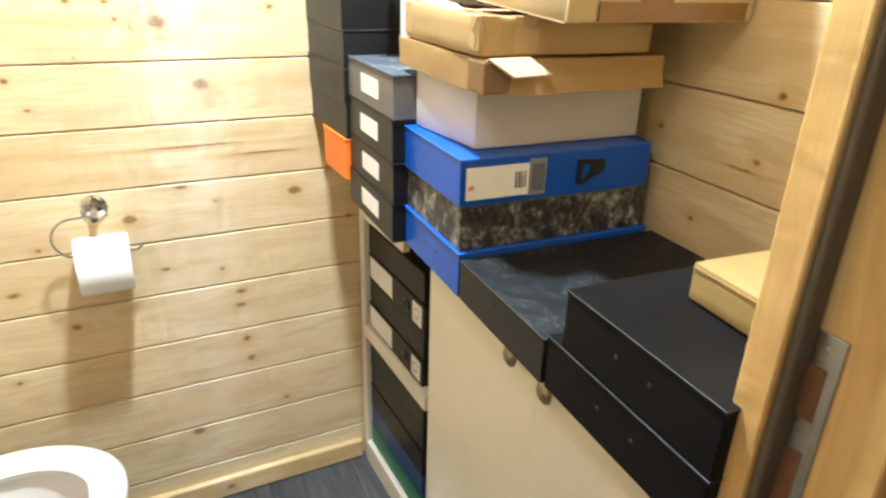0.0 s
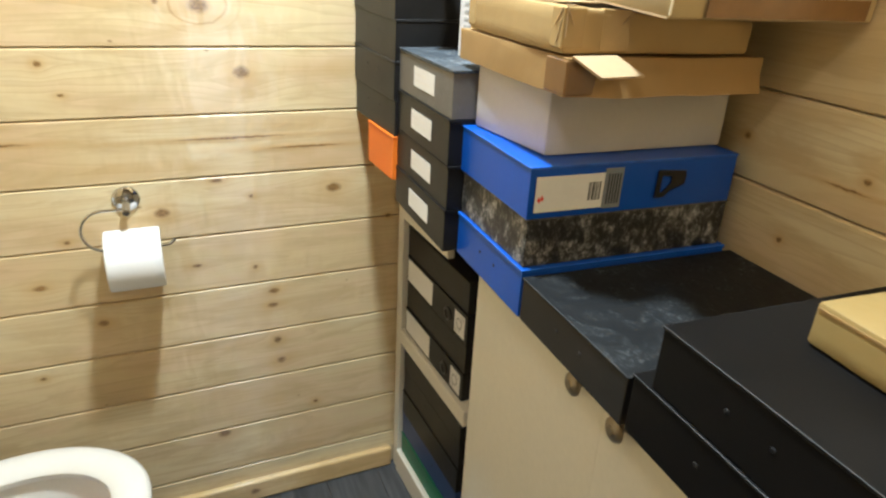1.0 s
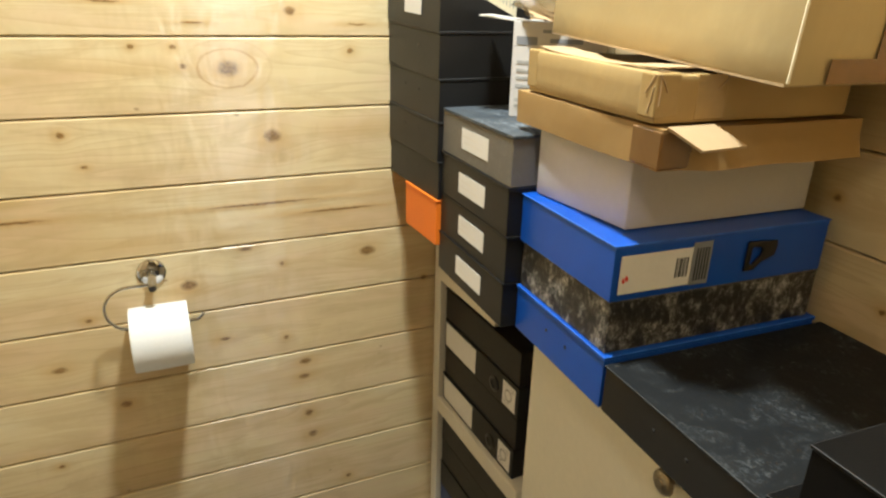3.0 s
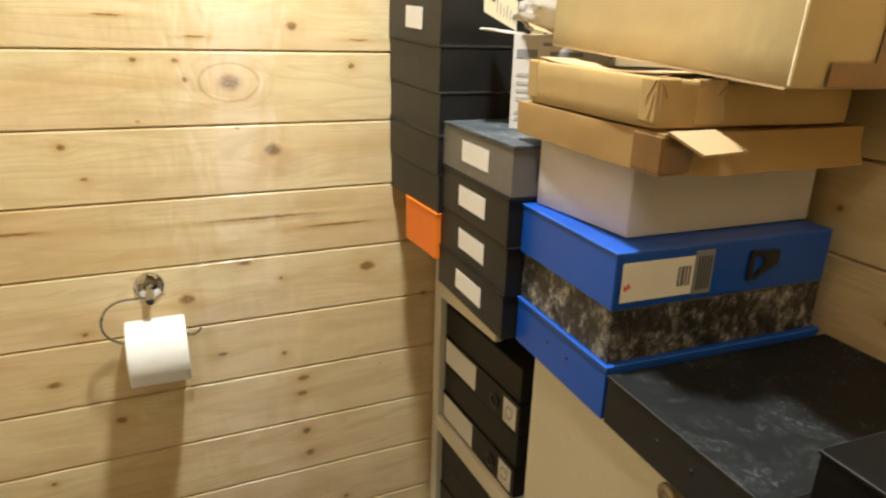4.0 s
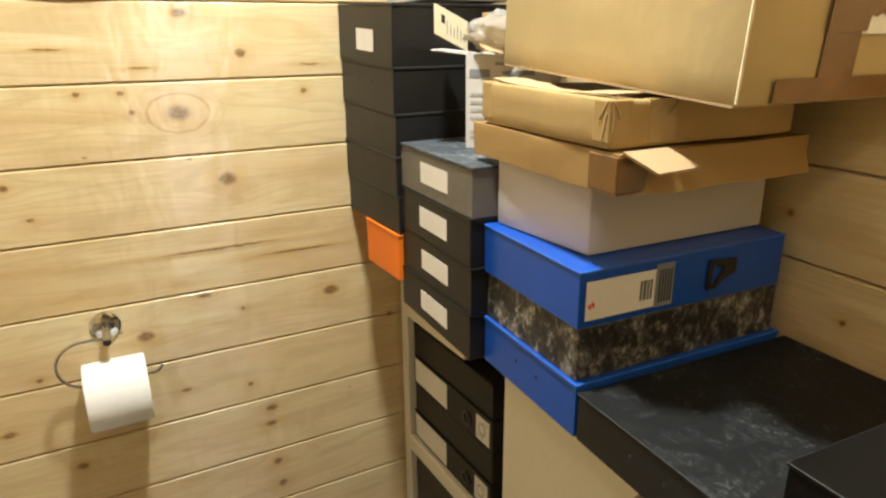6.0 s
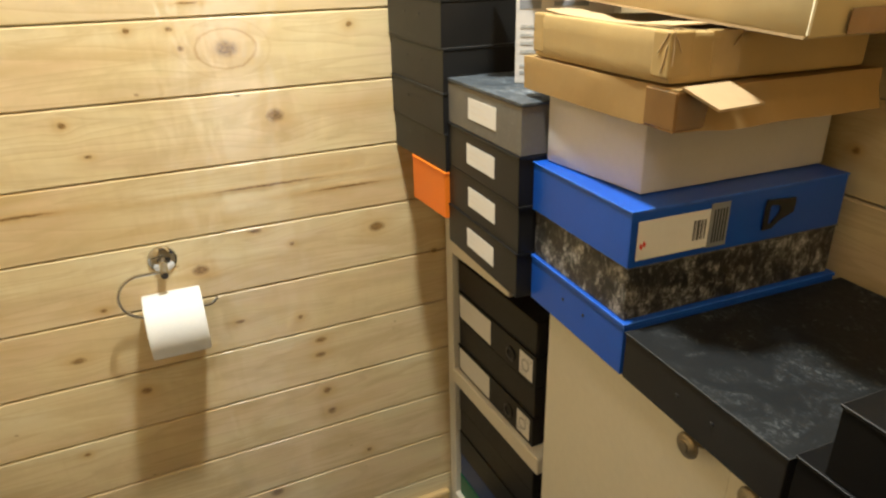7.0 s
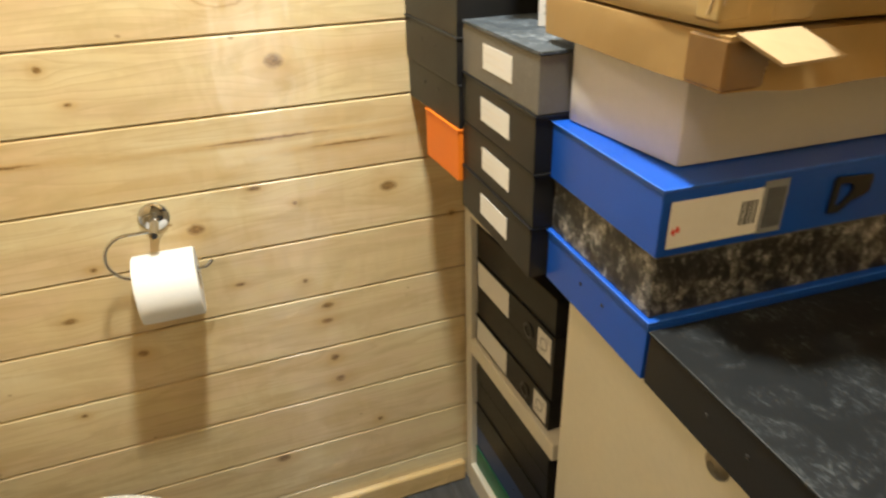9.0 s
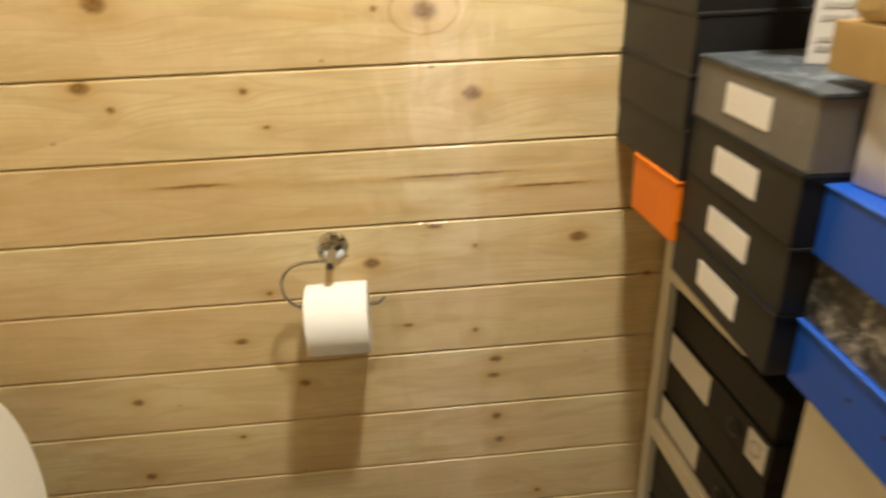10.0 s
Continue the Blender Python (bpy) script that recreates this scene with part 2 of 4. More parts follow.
M_BLACK = surface("black_paper", (0.0068, 0.0064, 0.0062), 0.46, spread=0.25, scale=9, grain=500, bumps=0.25, spec=0.09)
M_BLACK_DULL = surface("black_paper_dull", (0.0155, 0.0148, 0.0145), 0.40, spread=0.3, scale=9, grain=500, bumps=0.25, spec=0.28)
M_WORN = surface("worn_paper_edge", (0.030, 0.030, 0.030), 0.6, spread=0.8, scale=60)
M_BLUE = surface("blue_paper", (0.006, 0.073, 0.42), 0.36, spread=0.12, scale=10, grain=500, bumps=0.2)
M_BLUE_EDGE = surface("blue_paper_edge", (0.045, 0.17, 0.66), 0.4, spread=0.5, scale=40)
M_ORANGE = surface("orange_paper", (0.85, 0.20, 0.012), 0.5, spread=0.08, scale=8)
M_GREEN = surface("green_paper", (0.015, 0.17, 0.085), 0.45)
M_INDIGO = surface("navy_paper", (0.02, 0.055, 0.20), 0.45)
M_CREAM = surface("cream_paint", (0.84, 0.80, 0.68), 0.42, spread=0.05, scale=3, grain=90, bumps=0.15)
M_WHITE_PAINT = surface("white_paint", (0.76, 0.71, 0.60), 0.45, spread=0.05, scale=4)
M_WHITE_CARD = surface("white_card", (0.60, 0.57, 0.54), 0.6, spread=0.06, scale=7)
M_PAPER = surface("paper_label", (0.77, 0.75, 0.71), 0.7, spread=0.04, scale=20, bumps=0.05)
M_TISSUE = surface("tissue", (0.82, 0.825, 0.82), 0.95, spread=0.03, scale=20, grain=260, bumps=0.5, spec=0.1)
M_CHROME = surface("chrome", (0.56, 0.56, 0.57), 0.08, 1.0, spread=0.03, bumps=0)
M_BRASS = surface("aged_brass", (0.36, 0.31, 0.23), 0.36, 0.85, spread=0.35, scale=60)
M_STEEL = surface("brushed_steel", (0.45, 0.46, 0.47), 0.38, 1.0, spread=0.2, scale=30)
M_CERAMIC = surface("white_ceramic", (0.80, 0.77, 0.70), 0.10, spread=0.02, bumps=0)
M_SEAT = surface("white_seat_plastic", (0.74, 0.72, 0.66), 0.22, spread=0.02, bumps=0)
M_WATER = surface("water_in_bowl", (0.30, 0.29, 0.30), 0.05, spread=0.1, bumps=0)
M_RED = surface("red_gel", (0.65, 0.03, 0.05), 0.25)
M_PINK = surface("pink_gel", (0.75, 0.25, 0.35), 0.25)
M_GEL_BLUE = surface("blue_gel", (0.05, 0.08, 0.40), 0.25)
M_RUBBER = surface("brown_rubber_seal", (0.10, 0.078, 0.052), 0.6)
M_INK = surface("printed_ink", (0.03, 0.03, 0.03), 0.6, spread=0.1, bumps=0)
M_INK_GREY = surface("grey_ink", (0.22, 0.23, 0.25), 0.6, spread=0.1, bumps=0)
M_INK_PALE = surface("faint_pen", (0.765, 0.735, 0.678), 0.7, spread=0.1, bumps=0)
M_INK_MID = surface("mid_grey_ink", (0.40, 0.39, 0.37), 0.6, spread=0.3, scale=90, bumps=0)
M_RED_INK = surface("red_ink", (0.75, 0.06, 0.04), 0.6, bumps=0)
M_GREEN_INK = surface("green_ink", (0.05, 0.30, 0.16), 0.6, bumps=0)
M_BLACK_PLASTIC = surface("black_plastic", (0.012, 0.012, 0.013), 0.3, bumps=0)
M_CREAM_CARD = surface("cream_card", (0.78, 0.70, 0.50), 0.6, spread=0.04)
M_CEILING = surface("ceiling_paint", (0.80, 0.76, 0.68), 0.7)
# wood tone darkened to carry the shade inside the strike plate holes
M_DARK_HOLE = surface("shaded_recess_wood", (0.16, 0.07, 0.03), 0.8)


def cardboard(name, colour, gloss=0.62):
    m, nodes, links, b = mat(name)
    nt = m.node_tree
    co = object_coords(nt)
    sx = vmath(nt, "MULTIPLY", co, (30.0, 30.0, 110.0))
    fibre, big = noise_tex(nt, sx, 1.0, 3), noise_tex(nt, co, 7, 5)
    col = ramp(nt, big, [(0.25, tuple(c * 0.86 for c in colour)), (0.75, tuple(c * 1.08 for c in colour))])
    col = mix(nt, smath(nt, "MULTIPLY", fibre, 0.10), col, tuple(c * 0.75 for c in colour))
    links.new(col, b.inputs["Base Color"])
    b.inputs["Roughness"].default_value = gloss
    dent = noise_tex(nt, co, 16, 3)
    bump(nt, b, smath(nt, "ADD", smath(nt, "MULTIPLY", fibre, 0.02), dent), 0.5, 0.0035)
    return m


M_KRAFT = cardboard("kraft_card", (0.41, 0.280, 0.112))
M_KRAFT_DARK = cardboard("kraft_card_brown", (0.345, 0.212, 0.074))
M_KRAFT_PALE = cardboard("kraft_card_inside", (0.47, 0.33, 0.18))
M_CARTON = cardboard("big_carton_card", (0.42, 0.315, 0.145), 0.55)
M_MANILA = cardboard("manila_parcel", (0.30, 0.21, 0.072), 0.42)
M_TAPE = surface("brown_tape", (0.175, 0.088, 0.028), 0.24, spread=0.18, scale=25, bumps=0.2)
M_TAPE_CLEAR = surface("clear_tape", (0.39, 0.262, 0.104), 0.2, spread=0.12, scale=25, bumps=0.2)


def dusty(name, base, dust, low, high, scale=9, rough=0.5):
    """Dark paper with pale dust clouds and scuffs lying on it."""
    m, nodes, links, b = mat(name)
    nt = m.node_tree
    co = object_coords(nt)
    cloud = noise_tex(nt, co, scale, 6, 0.68, 0.9)
    scuff = noise_tex(nt, vmath(nt, "MULTIPLY", co, (1.0, 1.4, 1.0)), scale * 5.0, 6, 0.70, 0.9)
    amount = smath(nt, "MULTIPLY", ramp(nt, cloud, [(low, (0,) * 3), (high, (1,) * 3)]), ramp(nt, scuff, [(0.48, (0.06,) * 3), (0.68, (1,) * 3)]))
    links.new(mix(nt, amount, base, dust), b.inputs["Base Color"])
    links.new(ramp(nt, cloud, [(0.3, (rough * 0.8,) * 3), (0.7, (rough * 1.3,) * 3)]), b.inputs["Roughness"])
    bump(nt, b, noise_tex(nt, co, 400, 2), 0.2, 0.0005)
    b.inputs["Specular IOR Level"].default_value = 0.13
    return m


M_DUSTY = dusty("dusty_black_paper", (0.0135, 0.0145, 0.0155), (0.115, 0.126, 0.132), 0.49, 0.72, 24, 0.52)
M_GREY_TOP = dusty("dusty_slate_paper", (0.055, 0.065, 0.075), (0.34, 0.37, 0.40), 0.38, 0.75, 10, 0.45)
M_GREY = dusty("worn_grey_paper", (0.155, 0.142, 0.120), (0.21, 0.195, 0.168), 0.35, 0.7, 14, 0.45)


def clouded():
    """Black paper printed with a white cloud pattern."""
    m, nodes, links, b = mat("cloud_print_paper")
    nt = m.node_tree
    co = object_coords(nt)
    v = vmath(nt, "MULTIPLY", co, (1.0, 1.0, 0.72))
    one = noise_tex(nt, v, 135, 6, 0.78, 0.5)
    two = noise_tex(nt, v, 40, 3, 0.5, 0.6)
    s = smath(nt, "MULTIPLY_ADD", two, 0.46, smath(nt, "MULTIPLY", one, 0.72))
    links.new(ramp(nt, s, [(0.52, (0.014, 0.013, 0.012)), (0.60, (0.05, 0.048, 0.044)), (0.68, (0.22, 0.21, 0.19)), (0.77, (0.50, 0.48, 0.45))]), b.inputs["Base Color"])
    b.inputs["Roughness"].default_value = 0.42
    bump(nt, b, noise_tex(nt, co, 400, 2), 0.2, 0.0005)
    return m


M_CLOUD = clouded()
M_PALE_WORN = surface("pale_worn_edge", (0.20, 0.195, 0.185), 0.6, spread=0.9, scale=70)


def vinyl():
    m, nodes, links, b = mat("grey_vinyl_planks")
    nt = m.node_tree
    pos = position(nt)
    info = nodes.new("ShaderNodeObjectInfo")
    sh = nodes.new("ShaderNodeCombineXYZ")
    links.new(smath(nt, "MULTIPLY", info.outputs["Random"], 20.0), sh.inputs[2])
    v = vmath(nt, "ADD", vmath(nt, "MULTIPLY", pos, (60.0, 4.0, 1.0)), sh.outputs[0])
    g = noise_tex(nt, v, 1.0, 5, 0.65, 0.4)
    links.new(ramp(nt, g, [(0.3, (0.030, 0.031, 0.034)), (0.55, (0.060, 0.062, 0.066)), (0.8, (0.10, 0.10, 0.105))]), b.inputs["Base Color"])
    b.inputs["Roughness"].default_value = 0.42
    bump(nt, b, g, 0.25, 0.001)
    return m


M_VINYL = vinyl()


def mirror_glass():
    m, nodes, links, b = mat("mirror_silver")
    b.inputs["Base Color"].default_value, b.inputs["Metallic"].default_value, b.inputs["Roughness"].default_value = (0.9, 0.9, 0.9, 1), 1.0, 0.02
    return m


M_MIRROR = mirror_glass()


def glow():
    m, nodes, links, b = mat("lamp_diffuser")
    b.inputs["Base Color"].default_value = (0.9, 0.88, 0.82, 1)
    b.inputs["Emission Color"].default_value, b.inputs["Emission Strength"].default_value = (1.0, 0.88, 0.70, 1), 6.0
    return m


M_GLOW = glow()


def film_plastic():
    m, nodes, links, b = mat("clear_plastic_bag")
    b.inputs["Base Color"].default_value = (0.80, 0.80, 0.79, 1)
    b.inputs["Roughness"].default_value, b.inputs["Transmission Weight"].default_value, b.inputs["IOR"].default_value = 0.22, 0.8, 1.12
    return m


M_BAG = film_plastic()


# ---- mesh tools ----
def mesh_from(bm, name, mats, smooth=None):
    me = bpy.data.meshes.new(name)
    bm.normal_update()
    bm.to_mesh(me)
    bm.free()
    for m in mats if isinstance(mats, (list, tuple)) else [mats]:
        me.materials.append(m)
    if smooth is not None:
        me.shade_smooth() if smooth == 180 else me.set_sharp_from_angle(angle=radians(smooth))
        if smooth != 180:
            for p in me.polygons:
                p.use_smooth = True
    return me


def part(name, bm, material, parent=None, label="", m=None, smooth=None):
    """Links a bmesh as one mesh object under a thing or a part."""
    ob = new(name, mesh_from(bm, name, material, smooth))
    if parent is not None:
        ob.parent = parent
    if m is not None:
        ob.matrix_basis = m
    return tagged(ob, label)


def thing(name, m, label, category, group="", kind=""):
    ob = new(name)
    ob.empty_display_size = 0.05
    ob.matrix_basis = m
    return tagged(ob, label, category, group, kind)


def box(x0, y0, z0, x1, y1, z1, bevel=0.0, seg=1, edge_mat=None, bm=None):
    """A box with rounded edges; edge_mat: slot of the worn strip along its edges."""
    own = bm is None
    b = bmesh.new()
    bmesh.ops.create_cube(b, size=1)
    for v in b.verts:
        v.co = Vector(((x0 + x1) / 2 + v.co.x * (x1 - x0), (y0 + y1) / 2 + v.co.y * (y1 - y0), (z0 + z1) / 2 + v.co.z * (z1 - z0)))
    if bevel:
        r = bmesh.ops.bevel(b, geom=b.edges[:], offset=bevel, segments=seg, profile=0.5, affect="EDGES")
        if edge_mat is not None:
            for f in r["faces"]:
                f.material_index = edge_mat
    if own:
        return b
    me = bpy.data.meshes.new("tmp")
    b.to_mesh(me)
    b.free()
    bm.from_mesh(me)
    bpy.data.meshes.remove(me)
    return bm


def lathe(profile, steps=32, bm=None):
    """Turns a profile of (radius, height) round z."""
    bm = bm or bmesh.new()
    rows = []
    for r, z in profile:
        rows.append([bm.verts.new((r * math.cos(2 * math.pi * k / steps), r * math.sin(2 * math.pi * k / steps), z)) for k in range(steps)] if r > 1e-6 else [bm.verts.new((0, 0, z))])
    for a, b in zip(rows, rows[1:]):
        for k in range(steps):
            q = (k + 1) % steps
            if len(a) == 1 and len(b) > 1:
                bm.faces.new((a[0], b[k], b[q]))
            elif len(b) == 1 and len(a) > 1:
                bm.faces.new((a[k], a[q], b[0]))
            elif len(a) > 1:
                bm.faces.new((a[k], a[q], b[q], b[k]))
    bmesh.ops.recalc_face_normals(bm, faces=bm.faces[:])
    return bm


def tube(points, radius, sides=10):
    """A round wire along points."""
    bm = bmesh.new()
    pts = [Vector(p) for p in points]
    rings, up = [], Vector((0, 1, 0))
    for k, p in enumerate(pts):
        d = (pts[min(k + 1, len(pts) - 1)] - pts[max(k - 1, 0)]).normalized()
        s = d.cross(up)
        s = s.normalized() if s.length > 1e-4 else Vector((1, 0, 0))
        t = s.cross(d)
        rings.append([bm.verts.new(p + radius * (math.cos(2 * math.pi * j / sides) * s + math.sin(2 * math.pi * j / sides) * t)) for j in range(sides)])
    for a, b in zip(rings, rings[1:]):
        for j in range(sides):
            bm.faces.new((a[j], a[(j + 1) % sides], b[(j + 1) % sides], b[j]))
    bm.faces.new(rings[0]), bm.faces.new(rings[-1][::-1])
    bmesh.ops.recalc_face_normals(bm, faces=bm.faces[:])
    return bm


def board_mesh(name, length, height, thick, material, groove=0.0034):
    """A board along x with its front at y = 0 facing -y, chamfered along its two long front edges."""
    bm = bmesh.new()
    g = groove
    pts = [(thick, 0.0), (g, 0.0006), (0.0012, g * 0.7), (0.0, g), (0.0, height - g), (0.0012, height - g * 0.7), (g, height - 0.0006), (thick, height)]
    a = [bm.verts.new((0, y, z)) for y, z in pts]
    b = [bm.verts.new((length, y, z)) for y, z in pts]
    n = len(pts)
    for k in range(n):
        bm.faces.new((a[k], a[(k + 1) % n], b[(k + 1) % n], b[k]))
    bm.faces.new(a[::-1]), bm.faces.new(b)
    bmesh.ops.recalc_face_normals(bm, faces=bm.faces[:])
    return mesh_from(bm, name, material)


# ---- structure ----
FLOOR_Z, CEIL_Z = -0.018, 2.42
X0, X1, Y0, Y1 = -0.86, 0.845, 0.37, 1.635
SLANT = 0.05   # the back wall stands slightly askew: its left end comes nearer the door
TURN = Matrix.Translation((0.5, Y1, 0)) @ pose(0, 0, 0, 0, 0, math.degrees(math.atan(SLANT))) @ Matrix.Translation((-0.5, -Y1, 0))


def hung(x, z):
    """The frame of a thing on the back wall: local x runs along the wall, local -y out of it."""
    return pose(x, Y1 + SLANT * (x - 0.5), z, 0, 0, math.degrees(math.atan(SLANT)))


def structure(name, bm, material, label, category):
    return tagged(part(name, bm, material), label, category, "", "structure")


floor = structure("floor", box(-1.3, -1.3, FLOOR_Z - 0.06, 1.3, Y1 + 0.04, FLOOR_Z - 0.004), M_BACKING, "dark grey wood-look vinyl plank floor", "floor")
structure("ceiling", box(-1.3, -1.3, CEIL_Z, 1.3, Y1 + 0.1, CEIL_Z + 0.05), M_CEILING, "plain off-white painted ceiling", "ceiling")
bm = box(X0 - 0.08, Y1 + 0.021, FLOOR_Z, X1 + 0.08, Y1 + 0.1, CEIL_Z)
bm.transform(TURN)
wall_back = structure("wall_north", bm, M_BACKING, "back wall of horizontal varnished pine boards with knots", "wall")
wall_right = structure("wall_east", box(X1 + 0.021, Y0, FLOOR_Z, X1 + 0.1, Y1 + 0.02, CEIL_Z), M_BACKING, "side wall of horizontal varnished pine boards", "wall")
wall_left = structure("wall_west", box(X0 - 0.1, Y0, FLOOR_Z, X0 - 0.021, Y1 - 0.05, CEIL_Z), M_BACKING, "side wall of horizontal pine boards behind the toilet", "wall")
DOOR_L, DOOR_R, DOOR_TOP = -0.30, 0.54, 2.04
bm = box(-1.3, Y0 - 0.09, FLOOR_Z, DOOR_L, Y0, CEIL_Z)
box(DOOR_R, Y0 - 0.09, FLOOR_Z, 1.3, Y0, CEIL_Z, bm=bm)
box(DOOR_L, Y0 - 0.09, DOOR_TOP, DOOR_R, Y0, CEIL_Z, bm=bm)
structure("wall_south", bm, M_PINE_X, "pine-clad partition wall with the doorway", "wall")
# unseen walls, added to shut outside light off from the doorway
bm = box(-1.35, -1.3, FLOOR_Z, -1.3, Y0 - 0.09, CEIL_Z)
box(1.3, -1.3, FLOOR_Z, 1.35, Y0 - 0.09, CEIL_Z, bm=bm)
box(-1.35, -1.35, FLOOR_Z, 1.35, -1.3, CEIL_Z, bm=bm)
structure("wall_corridor", bm, M_PINE_X, "unseen pine walls added to close off the space outside the door", "wall")

skirt = box(X0, Y1 - 0.020, FLOOR_Z, 0.514, Y1 - 0.0003, 0.046, 0.006, 2)
skirt.transform(TURN)
structure("baseboard", skirt, M_SKIRT, "pine skirting board along the back wall", "baseboard")

# door frame on the latch side, with its seal and strike plate
jamb = structure("door_frame", box(0.512, Y0 - 0.10, FLOOR_Z, 0.56, Y0 + 0.012, DOOR_TOP, 0.0025, 2), M_JAMB, "varnished pine door frame with steel strike plate", "door frame")
part("door_stop", box(0.487, Y0 - 0.019, FLOOR_Z, 0.5115, Y0 + 0.013, DOOR_TOP - 0.03, 0.0025, 2), M_JAMB, jamb)
part("rubber_seal", box(0.491, Y0 - 0.028, FLOOR_Z, 0.5115, Y0 - 0.0195, DOOR_TOP - 0.03, 0.003, 2), M_RUBBER, jamb, "dark brown rubber door seal")
part("casing", box(0.522, Y0 - 0.122, FLOOR_Z, 0.60, Y0 - 0.1005, DOOR_TOP + 0.06, 0.004, 2), M_JAMB, jamb)
part("door_frame_far_side", box(DOOR_L - 0.02, Y0 - 0.10, FLOOR_Z, DOOR_L + 0.028, Y0 + 0.012, DOOR_TOP, 0.0025, 2), M_JAMB, jamb)
part("lintel", box(DOOR_L + 0.0285, Y0 - 0.10, DOOR_TOP - 0.03, 0.5115, Y0 + 0.012, DOOR_TOP + 0.02, 0.0025, 2), M_JAMB, jamb)
SY, SZ = Y0 - 0.037, 1.06
plate = part("strike_plate", box(0.5095, SY - 0.015, SZ - 0.14, 0.5118, SY + 0.013, SZ + 0.085, 0.0009, 2), M_STEEL, jamb, "brushed steel strike plate")
# flat dark sheets on the plate, painted as shaded holes
part("latch_hole", box(0.5089, SY - 0.006, SZ + 0.008, 0.5093, SY + 0.009, SZ + 0.056), M_DARK_HOLE, plate)
part("bolt_hole", box(0.5089, SY - 0.006, SZ - 0.085, 0.5093, SY + 0.009, SZ - 0.022), M_DARK_HOLE, plate)
part("screw", lathe([(0, 0.0012), (0.003, 0.0010), (0.0038, 0)], 14), M_STEEL, plate, m=pose(0.5094, SY, SZ + 0.072, 0, -90, 0))

# ---- cupboard and shelf bay ----
CX = 0.552
cup = thing("cupboard", pose(0, 0, 0), "cream painted low cupboard with two doors and round knobs", "cupboard")
part("carcass", box(CX + 0.019, Y0 + 0.002, 0.06, X1 - 0.002, 1.195, 0.885, 0.001), M_CREAM, cup)
part("worktop", box(CX - 0.006, Y0 + 0.002, 0.8855, X1 - 0.002, 1.198, 0.9085, 0.002), M_CREAM, cup)
part("plinth", box(CX + 0.04, Y0 + 0.002, FLOOR_Z, X1 - 0.002, 1.19, 0.0595), M_CREAM, cup)
for y0, y1, ky in ((0.7664, 1.197, 0.818), (Y0 + 0.004, 0.7661, 0.715)):
    door = part("door", box(CX, y0, 0.065, CX + 0.018, y1, 0.884, 0.0004, 1), M_CREAM, cup)
    knob = part("knob", lathe([(0.0, 0.030), (0.007, 0.0295), (0.0085, 0.0275), (0.013, 0.0265), (0.0172, 0.0235), (0.018, 0.0205), (0.015, 0.017), (0.007, 0.013), (0.006, 0.006), (0.010, 0.001), (0.010, 0.0)], 28),
                M_BRASS, door, "aged brass round knob", pose(CX - 0.0002, ky, 0.828, 0, -90, 0), 40)

BAY = pose(0.519, 1.622, 0, 0, 0, -90 + math.degrees(math.atan(0.08)))   # local x runs along the front, local y into the unit
bay = thing("shelf_unit", BAY, "white painted open shelf unit packed with box files", "shelf unit")
part("side_panel", box(-0.004, 0.004, FLOOR_Z, 0.026, 0.325, 0.9035, 0.002), M_WHITE_PAINT, bay)
part("side_panel", box(0.404, 0.045, FLOOR_Z, 0.420, 0.31, 0.9035, 0.002), M_WHITE_PAINT, bay)
part("top_board", box(0.0265, 0.004, 0.875, 0.4035, 0.31, 0.903, 0.002), M_WHITE_PAINT, bay)
part("top_rail", box(0.0265, 0.0, 0.785, 0.285, 0.018, 0.8745, 0.002), M_WHITE_PAINT, bay)
part("shelf", box(0.0265, 0.002, 0.424, 0.4035, 0.31, 0.464, 0.002), M_WHITE_PAINT, bay)
part("bottom_board", box(0.0265, 0.022, FLOOR_Z, 0.4035, 0.31, 0.049, 0.002), M_WHITE_PAINT, bay)
part("riser", box(0.0, 0.030, 0.9035, 0.228, 0.31, 0.9545, 0.002), M_WHITE_PAINT, bay)
part("plinth", box(0.0265, 0.0, FLOOR_Z, 0.4035, 0.0215, 0.056, 0.002), M_WHITE_PAINT, bay)


# ---- box files ----
def rivet(parent, m, metal=None):
    part("rivet", lathe([(0, 0.0012), (0.0022, 0.001), (0.0030, 0.0)], 12), metal or M_BLACK_PLASTIC, parent, "", m)


def stick(parent, name, material, x0, z0, x1, z1, y=0.0, depth=0.0006, label=""):
    """A thin sheet on the face at y, facing -y."""
    return part(name, box(x0, y - depth, z0, x1, y - 0.0001, z1), material, parent, label)


def bars(parent, x0, z0, x1, z1, rows, y, material, seed):
    """Unreadable writing, as plain bars."""
    rnd = random.Random(seed)
    step = (z1 - z0) / rows
    for k in range(rows):
        end = x0 + (x1 - x0) * rnd.uniform(0.55, 1.0)
        stick(parent, "writing_bar", material, x0, z1 - (k + 0.72) * step, end, z1 - (k + 0.36) * step, y, 0.00015)


def box_file(m, w, d, h, paper, edge, label, group, lid=0.007, top=None, hinge=False, lid_out=0.0012):
    """A lidded box file, w across its front (local x), d deep (local y), h high, with its front at y = 0 facing -y."""
    f = thing("box_file", m, label, "box file", group)
    part("tray", box(0.001, 0.001, 0, w - 0.001, d - 0.001, h - lid, 0.0012, 2, 0), [paper, edge], f)
    part("lid", box(-lid_out * 0.3, -lid_out * 0.3, h - lid + 0.0006, w + lid_out * 0.3, d + lid_out * 0.3, h, 0.0008, 2, 1), [top or paper, edge], f)
    if hinge:
        for x in (0.40, 0.62):
            rivet(f, pose(w * x, 0.001, h * 0.55, 90, 0, 0), None)
    return f


